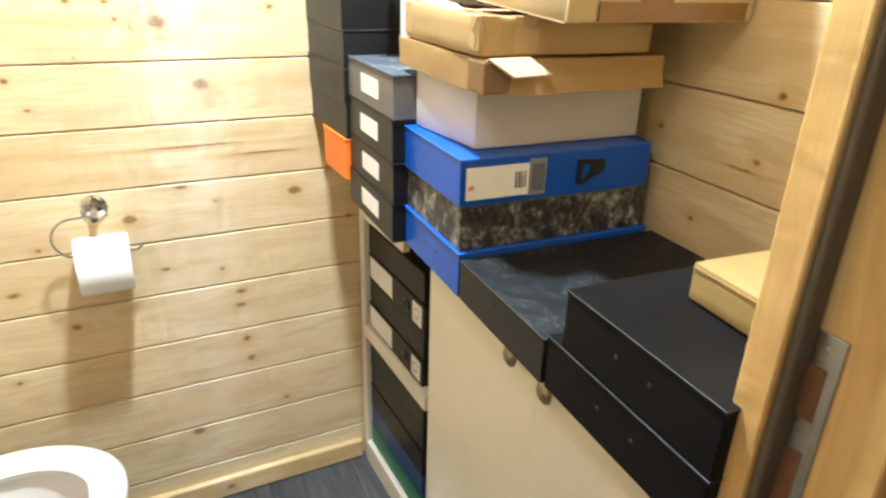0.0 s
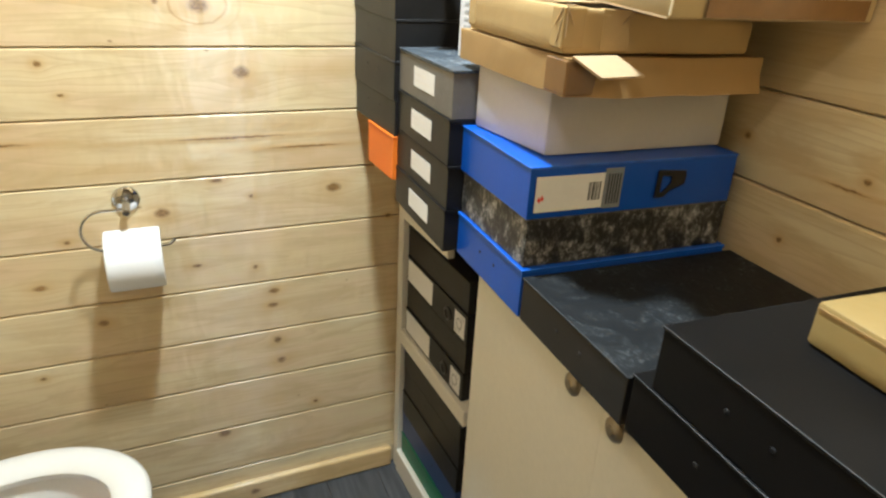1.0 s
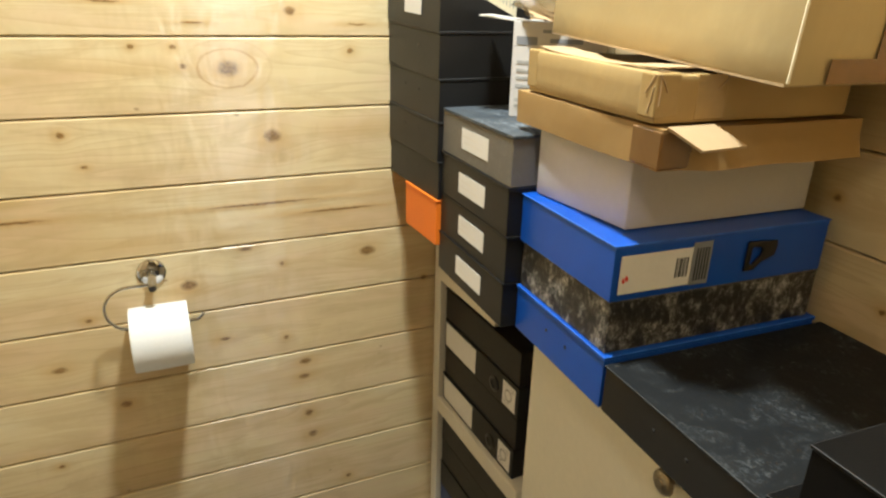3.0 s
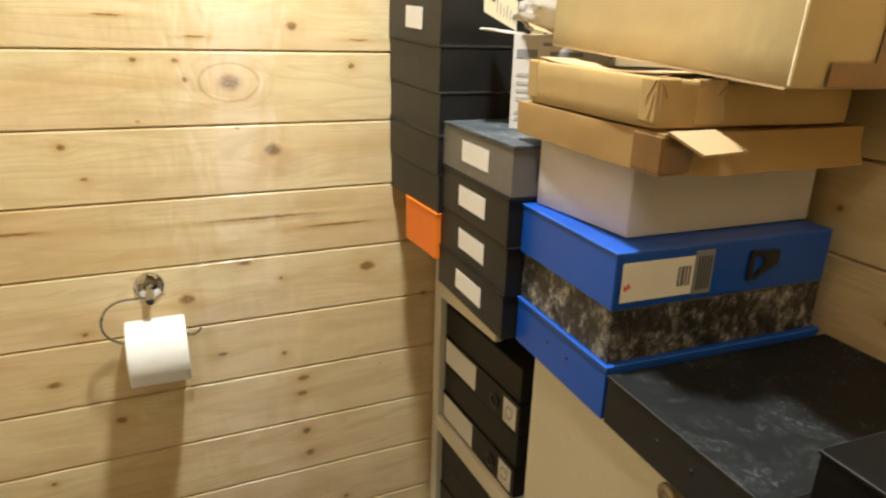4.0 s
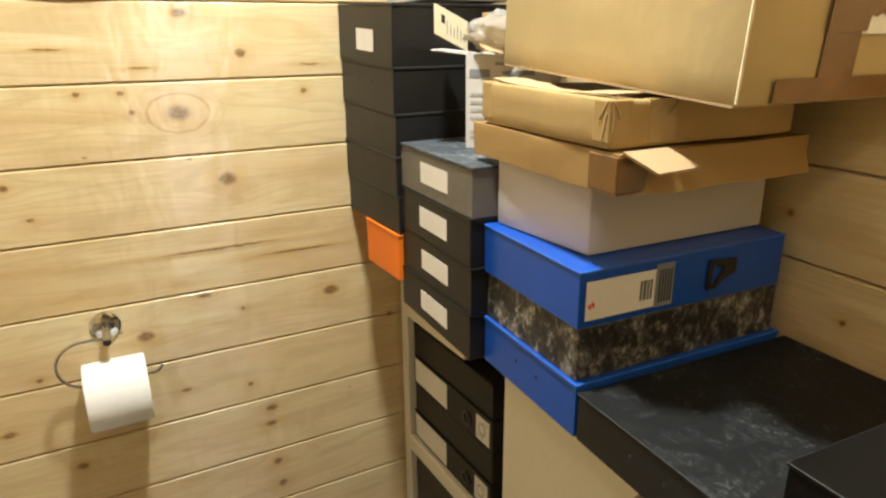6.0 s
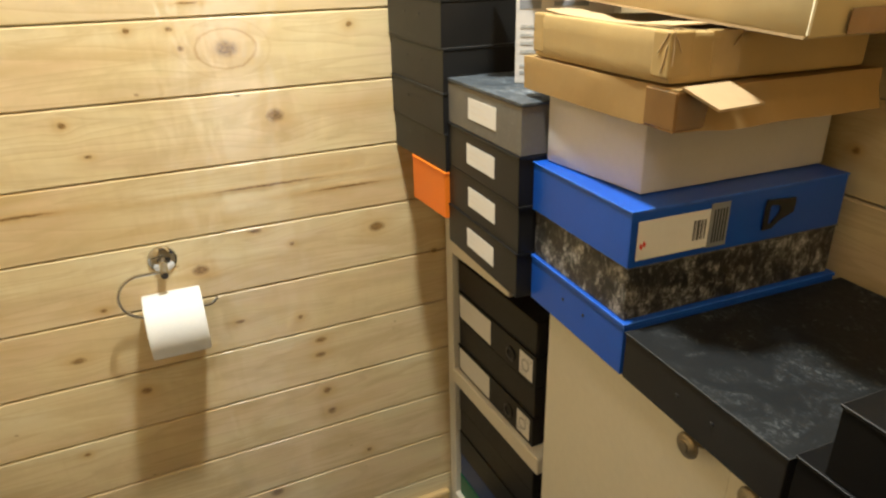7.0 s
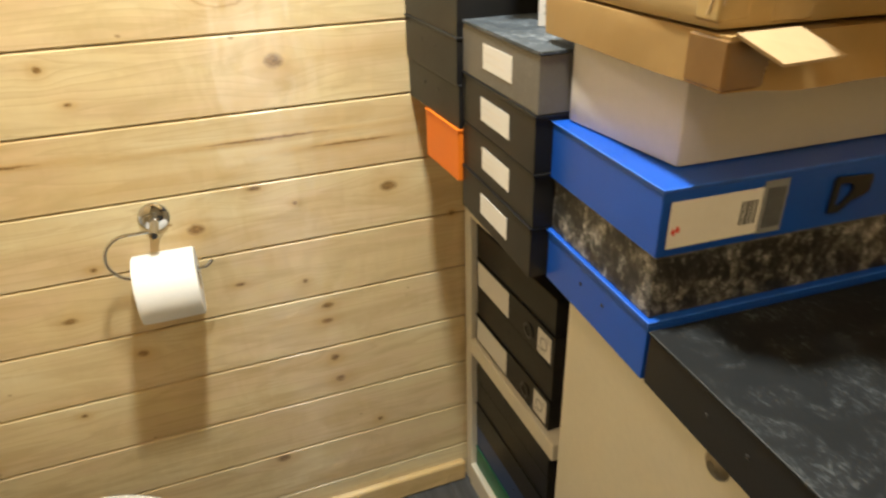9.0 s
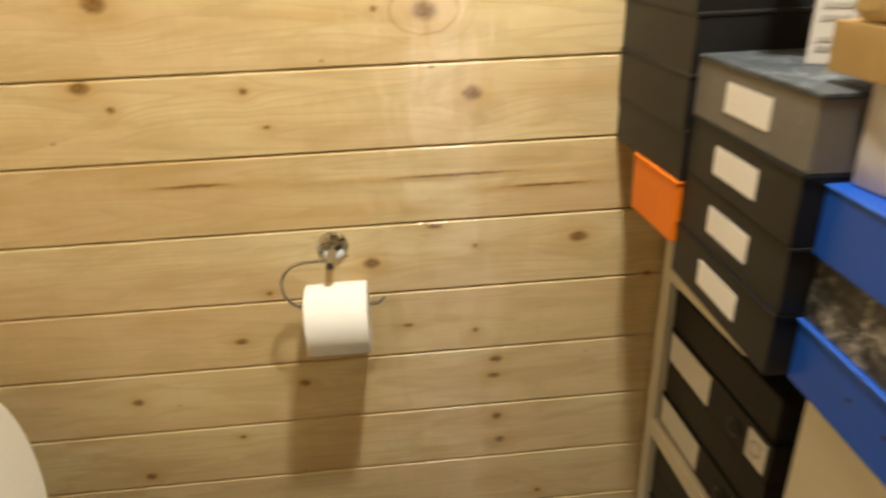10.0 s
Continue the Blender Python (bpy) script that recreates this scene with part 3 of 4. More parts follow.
def along_y(x, y, z, turn=0.0):
    """The frame of a thing whose front faces -x: local x runs towards -y."""
    return pose(x, y, z, 0, 0, -90 + turn)


G_BAY = "box files in the shelf unit"
# upper bay: four black files, each second one with label, ring and square sticker on its spine
zz = 0.4645
for k in range(4):
    h = 0.074 if k != 3 else 0.077
    labelled = k % 2 == 0
    f = box_file(BAY @ pose(0.036 + 0.002 * (k % 3), 0.013 + 0.002 * (k % 2), zz), 0.330, 0.25, h, M_BLACK_DULL, M_BLACK,
                 "black box file with pale spine label and finger ring" if labelled else "black box file with a rivet on its edge", G_BAY, 0.004)
    if labelled:
        stick(f, "spine_label", M_PAPER, 0.006, 0.006, 0.152, 0.066, 0.001, label="blank pale spine label")
        part("finger_ring", lathe([(0.010, 0.0), (0.017, 0.0), (0.0175, 0.0015), (0.0150, 0.0026), (0.0115, 0.0026), (0.010, 0.0)], 24), M_BLACK_PLASTIC, f, "black plastic finger ring", pose(0.236, 0.0008, 0.032, 90, 0, 0), 40)
        tag = stick(f, "sticker", M_PAPER, 0.270, 0.008, 0.318, 0.062, 0.001, label="white square sticker with faint print")
        part("printed_ring", lathe([(0.010, 0.0002), (0.014, 0.0002)], 20), M_INK_MID, tag, "", pose(0.292, 0.0003, 0.036, 90, 0, 0))
        bars(tag, 0.300, 0.044, 0.315, 0.058, 3, 0.0004, M_INK_MID, k), bars(tag, 0.273, 0.012, 0.300, 0.024, 3, 0.0004, M_INK_MID, k + 4)
    else:
        rivet(f, pose(0.150, 0.001, 0.045, 90, 0, 0))
    zz += h + 0.0006
# lower bay: green, navy and three black files
zz = 0.0495
for k, (paper, word) in enumerate(((M_GREEN, "green"), (M_INDIGO, "navy blue"), (M_BLACK_DULL, "black"), (M_BLACK_DULL, "black"), (M_BLACK_DULL, "black"))):
    f = box_file(BAY @ pose(0.033 + 0.001 * k, 0.013 + 0.0015 * (k % 2), zz), 0.338, 0.25, 0.0735, paper, M_BLACK_DULL if k > 1 else paper, word + " box file lying flat in the lower shelf", G_BAY, 0.004)
    rivet(f, pose((0.180, 0.200, 0.145, 0.140, 0.150)[k], 0.001, 0.043, 90, 0, 0))
    zz += 0.0741

G_TOP = "box files stacked on the cupboards"
# stack against the back wall
TALL = along_y(0.411, 1.630, 0, math.degrees(math.atan(0.075)))
zz = 0.955
TALL_ROWS = ((0.091, M_ORANGE, 0.001, "bright orange box file at the foot of the stack"), (0.075, M_BLACK_DULL, 0.004, ""), (0.0755, M_BLACK_DULL, 0.001, ""),
             (0.078, M_BLACK_DULL, 0.002, ""), (0.0815, M_BLACK_DULL, 0.0, ""), (0.106, M_BLACK_DULL, -0.002, "black lidded box with square white label"))
for k, (h, paper, back, word) in enumerate(TALL_ROWS):
    f = box_file(TALL @ pose(0.0 if k else 0.092, back, zz, 0, 0.62 * k, 0), (0.247 if k == 5 else 0.243) if k else 0.151, 0.345, h - 0.0008, paper, M_WORN if k else M_ORANGE,
                 word or "black box file in a tall stack by the wall", G_TOP, 0.006 if k == 5 else 0.005, lid_out=0.001)
    if k == 5:
        stick(f, "label", M_PAPER, 0.093, 0.022, 0.170, 0.060, 0.0, label="square white paper label")
    elif k:
        rivet(f, pose(0.085, 0.001, h * 0.6, 90, 0, 0)), rivet(f, pose(0.150, 0.001, h * 0.6, 90, 0, 0))
    zz += h

# stack of four labelled files, the top one grey
zz = 0.9095
for k in range(4):
    h = 0.0768
    grey = k == 3
    f = box_file(along_y(0.4385 + (0.0, 0.0015, 0.0005, 0.0025)[k], 1.394 - (0, 0.001, 0.0, 0.0005)[k], zz, 0.8), 0.270, 0.345, h - 0.0005, M_GREY if grey else M_BLACK_DULL, M_WORN if grey else M_BLACK,
                 "dusty grey box file with white spine label" if grey else "black box file with white spine label", G_TOP, 0.005, M_GREY_TOP if grey else None)
    tag = stick(f, "spine_label", M_PAPER, 0.086 + 0.002 * (k % 2), 0.021, 0.190, 0.056, 0.001, label="white paper label with faint handwriting")
    bars(tag, 0.097, 0.028, 0.180, 0.049, 2, 0.00045, M_INK_PALE, 10 + k)
    zz += h

# blue, cloud-patterned and blue files
BLUE_Y = 1.122
f = box_file(along_y(0.467, BLUE_Y, 0.9095), 0.236, 0.358, 0.0745, M_BLUE, M_BLUE_EDGE, "bright blue box file under a cloud-patterned one", G_TOP, 0.006, hinge=True)
f = box_file(along_y(0.4705, BLUE_Y - 0.001, 0.9845), 0.228, 0.346, 0.0725, M_CLOUD, M_PALE_WORN, "black and white cloud-patterned box file", G_TOP, 0.003)
f = box_file(along_y(0.466, BLUE_Y + 0.002, 1.0575), 0.234, 0.348, 0.0735, M_BLUE, M_BLUE_EDGE, "bright blue box file with barcode label and finger ring", G_TOP, 0.003, lid_out=0.0006)
spine = pose(0.234 + 0.0005, 0, 0, 0, 0, 90)
tag = part("spine_label", box(0.010, -0.0008, 0.010, 0.116, -0.0001, 0.060), M_PAPER, f, "white spine label with barcode", spine)
bm = bmesh.new()
for u in (0.0, 0.0046):   # two slanted strokes
    ring = [(0.013 + u, 0.0275 + u * 0.5), (0.0165 + u, 0.0235 + u * 0.5), (0.0185 + u, 0.0275 + u * 0.5), (0.0150 + u, 0.0325 + u * 0.5)]
    lo, hi = [bm.verts.new((x, -0.0009, z)) for x, z in ring], [bm.verts.new((x, -0.0012, z)) for x, z in ring]
    bm.faces.new(lo), bm.faces.new(hi[::-1])
    for k in range(4):
        bm.faces.new((lo[k], lo[(k + 1) % 4], hi[(k + 1) % 4], hi[k]))
bmesh.ops.recalc_face_normals(bm, faces=bm.faces[:])
part("red_mark", bm, M_RED_INK, tag)
for k, w in enumerate((0.0016, 0.0008, 0.0022, 0.0010, 0.0016, 0.0008, 0.0020)):
    part("barcode_bar", box(0.092 + 0.0028 * k, -0.0012, 0.022, 0.092 + 0.0028 * k + w, -0.0009, 0.048), M_INK, tag)
strip = part("grey_panel", box(0.1165, -0.0008, 0.008, 0.146, -0.0001, 0.066), M_INK_GREY, f, "grey printed panel", spine)
for k in range(5):
    part("print_bar", box(0.122 + 0.0045 * k, -0.0012, 0.014, 0.1242 + 0.0045 * k, -0.0009, 0.058), M_INK, strip)
ring = bmesh.new()
# tall loop behind, tapering to a short solid tongue
outer = [(-0.025, -0.021), (-0.010, -0.021), (0.002, -0.011), (0.024, -0.003), (0.0255, 0.010), (0.024, 0.017), (0.0, 0.0185), (-0.022, 0.020), (-0.0245, 0.018)]
inner = [(-0.0175, -0.0135), (-0.0120, -0.0135), (-0.0060, -0.0075), (-0.0010, -0.0020), (0.0010, 0.0030), (0.0005, 0.0085), (-0.0060, 0.0110), (-0.0150, 0.0120), (-0.0170, 0.0100)]
va = [[ring.verts.new((x, y, z)) for x, z in p] for p, y in ((outer, 0.0), (outer, -0.0025), (inner, -0.0025), (inner, 0.0))]
for a, b in zip(va, va[1:]):
    for k in range(9):
        ring.faces.new((a[k], a[(k + 1) % 9], b[(k + 1) % 9], b[k]))
bmesh.ops.recalc_face_normals(ring, faces=ring.faces[:])
part("finger_ring", ring, M_BLACK_PLASTIC, f, "black plastic finger pull", spine @ pose(0.229, -0.0003, 0.038))

# black files along the cupboard
f = box_file(along_y(0.468, 0.884, 0.9095), 0.246, 0.368, 0.0655, M_BLACK_DULL, M_WORN, "dusty black box file with scuffed top", G_TOP, 0.004, M_DUSTY, hinge=True)
f = box_file(along_y(0.470, 0.634, 0.9095), 0.262, 0.362, 0.0735, M_BLACK, M_WORN, "black box file with worn edges", G_TOP, 0.004, hinge=True)
f = box_file(along_y(0.4715, 0.608, 0.9835), 0.236, 0.362, 0.0735, M_BLACK, M_WORN, "black box file with worn edges on another file", G_TOP, 0.004, hinge=True)


# ---- cartons ----
def soft_box(w, d, h, wobble, seed, cuts=10, round_=0.004):
    """A cardboard box with slightly sagging, uneven faces; base at z = 0, near left corner at the origin."""
    bm = bmesh.new()
    bmesh.ops.create_cube(bm, size=1)
    for v in bm.verts:
        v.co = Vector(((v.co.x + 0.5) * w, (v.co.y + 0.5) * d, (v.co.z + 0.5) * h))
    bmesh.ops.bevel(bm, geom=bm.edges[:], offset=round_, segments=2, profile=0.5, affect="EDGES")
    for axis, size in ((Vector((1, 0, 0)), w), (Vector((0, 1, 0)), d), (Vector((0, 0, 1)), h)):
        n = cuts if size > 0.15 else 3
        for k in range(1, n):
            bmesh.ops.bisect_plane(bm, geom=bm.verts[:] + bm.edges[:] + bm.faces[:], plane_co=axis * (size * k / n), plane_no=axis)
    for v in bm.verts:
        p = v.co * 9 + Vector((seed, seed * 1.7, 0))
        lift = 0.25 if v.co.z < 0.003 else 1.0
        v.co += Vector((noise.noise(p), noise.noise(p + Vector((9, 0, 0))), noise.noise(p + Vector((0, 9, 0))) * lift)) * wobble
    return bm


carton = thing("white_carton", pose(0.508, 0.932, 1.1318, 0, 0, 0.6), "pale grey-white card box under a brown card lid", "box")
bm = soft_box(0.308, 0.186, 0.112, 0.0008, 3)
for v in bm.verts:
    v.co.x -= 0.022 * (v.co.y / 0.186) * max(0.0, 1 - v.co.x / 0.308)
part("tray", bm, M_WHITE_CARD, carton, smooth=35)
# the lid is a shallow tray turned upside down; its front wall is cut away for a tongue
LX0, LX1, LY0, LY1, LZ0, LZ1 = -0.030, 0.270, -0.078, 0.246, 0.096, 0.142
bm = box(LX0, LY0, LZ0, LX1, LY1, LZ1)
bmesh.ops.delete(bm, geom=[f for f in bm.faces if f.normal.z < -0.5], context="FACES")
for axis, lo, hi in ((Vector((1, 0, 0)), LX0, LX1), (Vector((0, 1, 0)), LY0, LY1), (Vector((0, 0, 1)), LZ0, LZ1)):
    for k in range(1, 9):
        bmesh.ops.bisect_plane(bm, geom=bm.verts[:] + bm.edges[:] + bm.faces[:], plane_co=axis * (lo + (hi - lo) * k / 9), plane_no=axis)
for v in bm.verts:
    p = v.co * 11
    v.co += Vector((noise.noise(p), noise.noise(p + Vector((5, 0, 0))), 0.6 * noise.noise(p + Vector((0, 7, 0))))) * (0.0035 if v.co.z < LZ1 - 0.002 else 0.0012)
    if v.co.y < LY0 + 0.006 and v.co.x > LX0 + 0.045:   # the front wall is creased, its foot flares outwards
        v.co.y -= 0.008 * min(1.0, (v.co.x - LX0 - 0.045) / 0.02) * max(0.0, 1.0 - (v.co.z - LZ0) / 0.026)
bmesh.ops.solidify(bm, geom=bm.faces[:], thickness=0.0035)
lid = part("lid", bm, M_KRAFT_DARK, carton, "brown cardboard lid, torn at its front", smooth=35)
bm = bmesh.new()
quad = [(-0.026, -0.0785, 0.1425), (0.036, -0.0785, 0.1430), (0.058, -0.108, 0.124), (-0.002, -0.108, 0.122)]
lo = [bm.verts.new(q) for q in quad]
hi = [bm.verts.new((x, y - 0.0012, z + 0.0028)) for x, y, z in quad]
bm.faces.new(lo[::-1]), bm.faces.new(hi)
for k in range(4):
    bm.faces.new((lo[k], lo[(k + 1) % 4], hi[(k + 1) % 4], hi[k]))
bmesh.ops.recalc_face_normals(bm, faces=bm.faces[:])
part("tongue", bm, M_KRAFT_PALE, lid, "pale cardboard tongue folded outwards")
part("tape", box(LX0 - 0.0012, LY0 - 0.0012, LZ0 + 0.002, LX0 + 0.045, LY0 + 0.05, LZ1 - 0.002, 0.002), M_TAPE, lid, "brown parcel tape round the corner")

flatbox = thing("flat_carton", pose(0.476, 0.869, 1.2760, 0, 0, -0.5), "flat brown cardboard box with creased taped top", "box")
bm = soft_box(0.284, 0.285, 0.054, 0.0020, 8, 14, 0.005)
for v in bm.verts:
    if v.co.z > 0.04:
        u, w = v.co.x / 0.284, v.co.y / 0.285
        v.co.z -= 0.012 * u
        v.co.z -= 0.006 * math.sin(math.pi * min(max(u, 0), 1)) * math.sin(math.pi * min(max(w, 0), 1)) - 0.003 * w
part("case", bm, M_KRAFT, flatbox, smooth=35)
part("tape", box(-0.0012, -0.0014, 0.006, 0.030, 0.028, 0.0540, 0.003, 3), M_TAPE_CLEAR, flatbox, "clear tape over the corner")
part("tape", box(-0.0012, 0.258, 0.006, 0.024, 0.2864, 0.058, 0.003, 3), M_TAPE_CLEAR, flatbox, "clear tape over the corner")
part("tape", box(0.052, -0.0014, 0.004, 0.092, 0.012, 0.0525, 0.0008), M_TAPE_CLEAR, flatbox, "clear tape across the edge")
for k, (p, q) in enumerate((((0.001, -0.0018, 0.053), (0.012, -0.0024, 0.034)), ((0.002, -0.0020, 0.054), (0.002, -0.0030, 0.020)), ((-0.0018, 0.002, 0.053), (-0.0024, 0.016, 0.032)),
                            ((-0.0018, 0.003, 0.040), (-0.0026, 0.010, 0.012)), ((0.095, -0.0022, 0.052), (0.080, -0.0026, 0.036)), ((0.003, 0.003, 0.0555), (0.022, 0.012, 0.0560)))):
    p, q = Vector(p), Vector(q)
    mid = (p + q) / 2 + Vector((0.0006, -0.0004, 0.0008 * (-1) ** k))
    part("crease", tube([p, mid, q], 0.0007, 6), M_KRAFT_PALE, flatbox, "pale crumpled crease", smooth=60)
bm = bmesh.new()
ring_a = [bm.verts.new((0.010 + 0.262 * 0.01 * math.sin(k), 0.01 + 0.27 * k / 14, 0.0560 + 0.003 * (k / 14) - 0.005 * math.sin(math.pi * k / 14) + 0.0018)) for k in range(15)]
ring_b = [bm.verts.new((0.052 + 0.004 * math.sin(2.1 * k), 0.01 + 0.27 * k / 14, 0.0540 + 0.003 * (k / 14) - 0.006 * math.sin(math.pi * k / 14) + 0.0036 + 0.002 * math.sin(k * 0.7))) for k in range(15)]
for k in range(14):
    bm.faces.new((ring_a[k], ring_b[k], ring_b[k + 1], ring_a[k + 1]))
ext = bmesh.ops.extrude_face_region(bm, geom=bm.faces[:])
for v in ext["geom"]:
    if isinstance(v, bmesh.types.BMVert):
        v.co.z += 0.0012
bmesh.ops.recalc_face_normals(bm, faces=bm.faces[:])
part("top_flap", bm, M_KRAFT_PALE, flatbox, "lifted pale edge of the top flap")

big = thing("large_carton", pose(0.540, 0.766, 1.3265, 3.4, 0, 0), "large plain brown cardboard carton with tape and label", "box")
part("case", soft_box(0.300, 0.440, 0.270, 0.0018, 21, 8, 0.004), M_CARTON, big, smooth=35)
part("tape", box(0.105, -0.0020, 0.020, 0.158, -0.0012, 0.0785, 0.0002), M_TAPE, big, "narrower brown parcel tape")
part("tape", box(0.045, -0.0029, 0.003, 0.285, -0.0021, 0.026, 0.0002), M_TAPE, big, "brown parcel tape along the lower edge")
tag = part("shipping_label", box(0.156, -0.0030, 0.067, 0.270, -0.0022, 0.178, 0.0002), M_PAPER, big, "white shipping label with barcode")
bm = bmesh.new()
ring = [(0.103, 0.069), (0.132, 0.0685), (0.162, 0.070), (0.164, 0.085), (0.172, 0.0835), (0.180, 0.087), (0.190, 0.084), (0.199, 0.112), (0.203, 0.268), (0.104, 0.268)]
lo, hi = [bm.verts.new((x, -0.0034, z)) for x, z in ring], [bm.verts.new((x, -0.0042, z)) for x, z in ring]
bm.faces.new(lo), bm.faces.new(hi[::-1])
for k in range(10):
    bm.faces.new((lo[k], lo[(k + 1) % 10], hi[(k + 1) % 10], hi[k]))
bmesh.ops.recalc_face_normals(bm, faces=bm.faces[:])
part("tape", bm, M_TAPE, big, "wide torn brown parcel tape down the end")
rnd = random.Random(5)
x = 0.206
while x < 0.262:
    w = rnd.choice((0.0012, 0.002, 0.003))
    part("barcode_bar", box(x, -0.0034, 0.086, x + w, -0.0031, 0.104), M_INK, tag)
    x += w + rnd.choice((0.0012, 0.002))
for k in range(5):
    part("writing_bar", box(0.206, -0.0034, 0.114 + 0.011 * k, 0.225 + rnd.uniform(0, 0.035), -0.0031, 0.118 + 0.011 * k), M_INK_GREY, tag)
part("crease", box(0.0, 0.004, -0.0002, 0.0015, 0.436, 0.0022), M_KRAFT_PALE, big)
bm = bmesh.new()
rows = []
for k in range(28):
    z, n = 0.004 + 0.262 * k / 27, noise.noise(Vector((k * 0.55, 2.0, 0.0)))
    w = 0.0012 + 0.0008 * n
    rows.append([bm.verts.new(p) for p in ((-0.0004, w + 0.0006, z), (-0.0012 + 0.0005 * n, -0.0003, z), (0.0002, -0.0014 + 0.0004 * n, z), (w, -0.0007, z), (0.003, 0.003, z))])
for a, b in zip(rows, rows[1:]):
    for j in range(5):
        bm.faces.new((a[j], a[(j + 1) % 5], b[(j + 1) % 5], b[j]))
bm.faces.new(rows[0]), bm.faces.new(rows[-1])
bmesh.ops.recalc_face_normals(bm, faces=bm.faces[:])
part("worn_edge", bm, M_CREAM_CARD, big, "pale scuffed corner edge", smooth=60)

parcel = thing("small_parcel", pose(0.583, 0.541, 1.0590, 0, 0, -2), "flat golden-brown postal box with a white label", "box")
bm = soft_box(0.225, 0.160, 0.044, 0.0012, 31, 7, 0.003)
for v in bm.verts:
    v.co.y -= 0.160
part("case", bm, M_MANILA, parcel, smooth=35)
part("lid_edge", box(-0.0012, -0.158, 0.0375, -0.0002, -0.002, 0.0395), M_KRAFT_DARK, parcel)
part("white_label", box(0.105, -0.075, 0.0452, 0.185, -0.006, 0.0460), M_PAPER, parcel, "white address label with no readable writing")

# open product box on the labelled files
open_box = thing("open_product_box", pose(0.515, 1.280, 1.2168, 0, 0, -41), "white printed carton standing open with a plastic bag", "box")
bm = bmesh.new()
W, D, H = 0.150, 0.12, 0.150
for q in ((0, 0, 0, W, 0.003, H), (0, D - 0.003, 0, W, D, H), (0, 0.003, 0, 0.003, D - 0.003, H), (W - 0.003, 0.003, 0, W, D - 0.003, H), (0.003, 0.003, 0, W - 0.003, D - 0.003, 0.003)):
    box(*q, 0.0006, bm=bm)
case = part("case", bm, M_WHITE_CARD, open_box)
part("side_flap", box(-0.060, 0.004, -0.001, -0.0005, 0.078, 0.0014, 0.0006), M_WHITE_CARD, open_box, "white flap folded out flat", pose(0, 0, H, 0, 6, 0))
part("back_flap", box(0.0, D - 0.001, H - 0.002, W, D + 0.002, H + 0.066, 0.0006), M_KRAFT, open_box, "brown inside of the raised flap")
for k, (x0, x1, z0, z1) in enumerate(((0.006, 0.040, 0.114, 0.127), (0.048, 0.128, 0.133, 0.138), (0.060, 0.112, 0.118, 0.125), (0.064, 0.120, 0.106, 0.110), (0.008, 0.045, 0.085, 0.090), (0.008, 0.038, 0.072, 0.077),
                                      (0.008, 0.050, 0.060, 0.065), (0.008, 0.036, 0.047, 0.052), (0.008, 0.046, 0.025, 0.030), (0.008, 0.030, 0.015, 0.020))):
    part("writing_bar", box(x0, -0.0008, z0, x1, -0.0001, z1), M_INK_GREY if k < 4 else M_INK_MID, case)
for y0, z0, y1, z1, ink in ((0.006, 0.1365, 0.078, 0.1425, M_INK_GREY), (0.020, 0.1160, 0.030, 0.1300, M_INK), (0.034, 0.1160, 0.066, 0.1270, M_INK), (0.010, 0.1000, 0.060, 0.1050, M_INK_GREY), (0.010, 0.0880, 0.050, 0.0930, M_INK_GREY)):
    part("writing_bar", box(W + 0.0001, y0, z0, W + 0.0005, y1, z1), ink, case)
bag = bmesh.new()
bmesh.ops.create_icosphere(bag, subdivisions=4, radius=1)
for v in bag.verts:
    n = v.co.copy()
    k = 1 + 0.28 * noise.noise(n * 2.2) + 0.18 * noise.noise(n * 5.5) + 0.10 * abs(noise.noise(n * 11))
    v.co = Vector((n.x * 0.054, n.y * 0.036, n.z * 0.029)) * k
b_ob = part("plastic_bag", bag, M_BAG, None, "", pose(0.573, 1.268, 1.400), 60)
tagged(b_ob, "crumpled clear plastic bag spilling from the open box", "plastic bag")
wrap = bmesh.new()
top = []
for i in range(9):
    top.append([wrap.verts.new((0.522 + 0.085 * i / 8, 1.225 + 0.070 * j / 8, 1.3740 + 0.030 * j / 8 - 0.022 * i / 8 + 0.0022 * math.sin(2.6 * j + 0.4 * i))) for j in range(9)])
for a, b in zip(top, top[1:]):
    for j in range(8):
        wrap.faces.new((a[j], a[j + 1], b[j + 1], b[j]))
bmesh.ops.recalc_face_normals(wrap, faces=wrap.faces[:])
bmesh.ops.solidify(wrap, geom=wrap.faces[:], thickness=0.0008)
tagged(part("packing_paper", wrap, M_KRAFT_PALE, None, smooth=60), "creased beige packing paper in the open box", "packing paper")
tag = thing("swing_tag", pose(0.469, 1.300, 1.3990), "cream card tag with a dark mark and small print", "card tag")


def leaning(x0, u0, x1, u1, y0, y1):
    """A thin sheet of the tag: x along it, u up it; the tag droops towards its far end."""
    b = bmesh.new()
    ring = [(x, u - 0.48 * x) for x, u in ((x0, u0), (x1, u0), (x1, u1), (x0, u1))]
    lo, hi = [b.verts.new((x, y0, z)) for x, z in ring], [b.verts.new((x, y1, z)) for x, z in ring]
    b.faces.new(lo), b.faces.new(hi[::-1])
    for k in range(4):
        b.faces.new((lo[k], lo[(k + 1) % 4], hi[(k + 1) % 4], hi[k]))
    bmesh.ops.recalc_face_normals(b, faces=b.faces[:])
    return b


card = part("card", leaning(0, 0, 0.059, 0.046, -0.0008, 0.0), M_CREAM_CARD, tag)
part("dark_mark", leaning(0.012, 0.023, 0.0185, 0.035, -0.0013, -0.0009), M_INK, card)
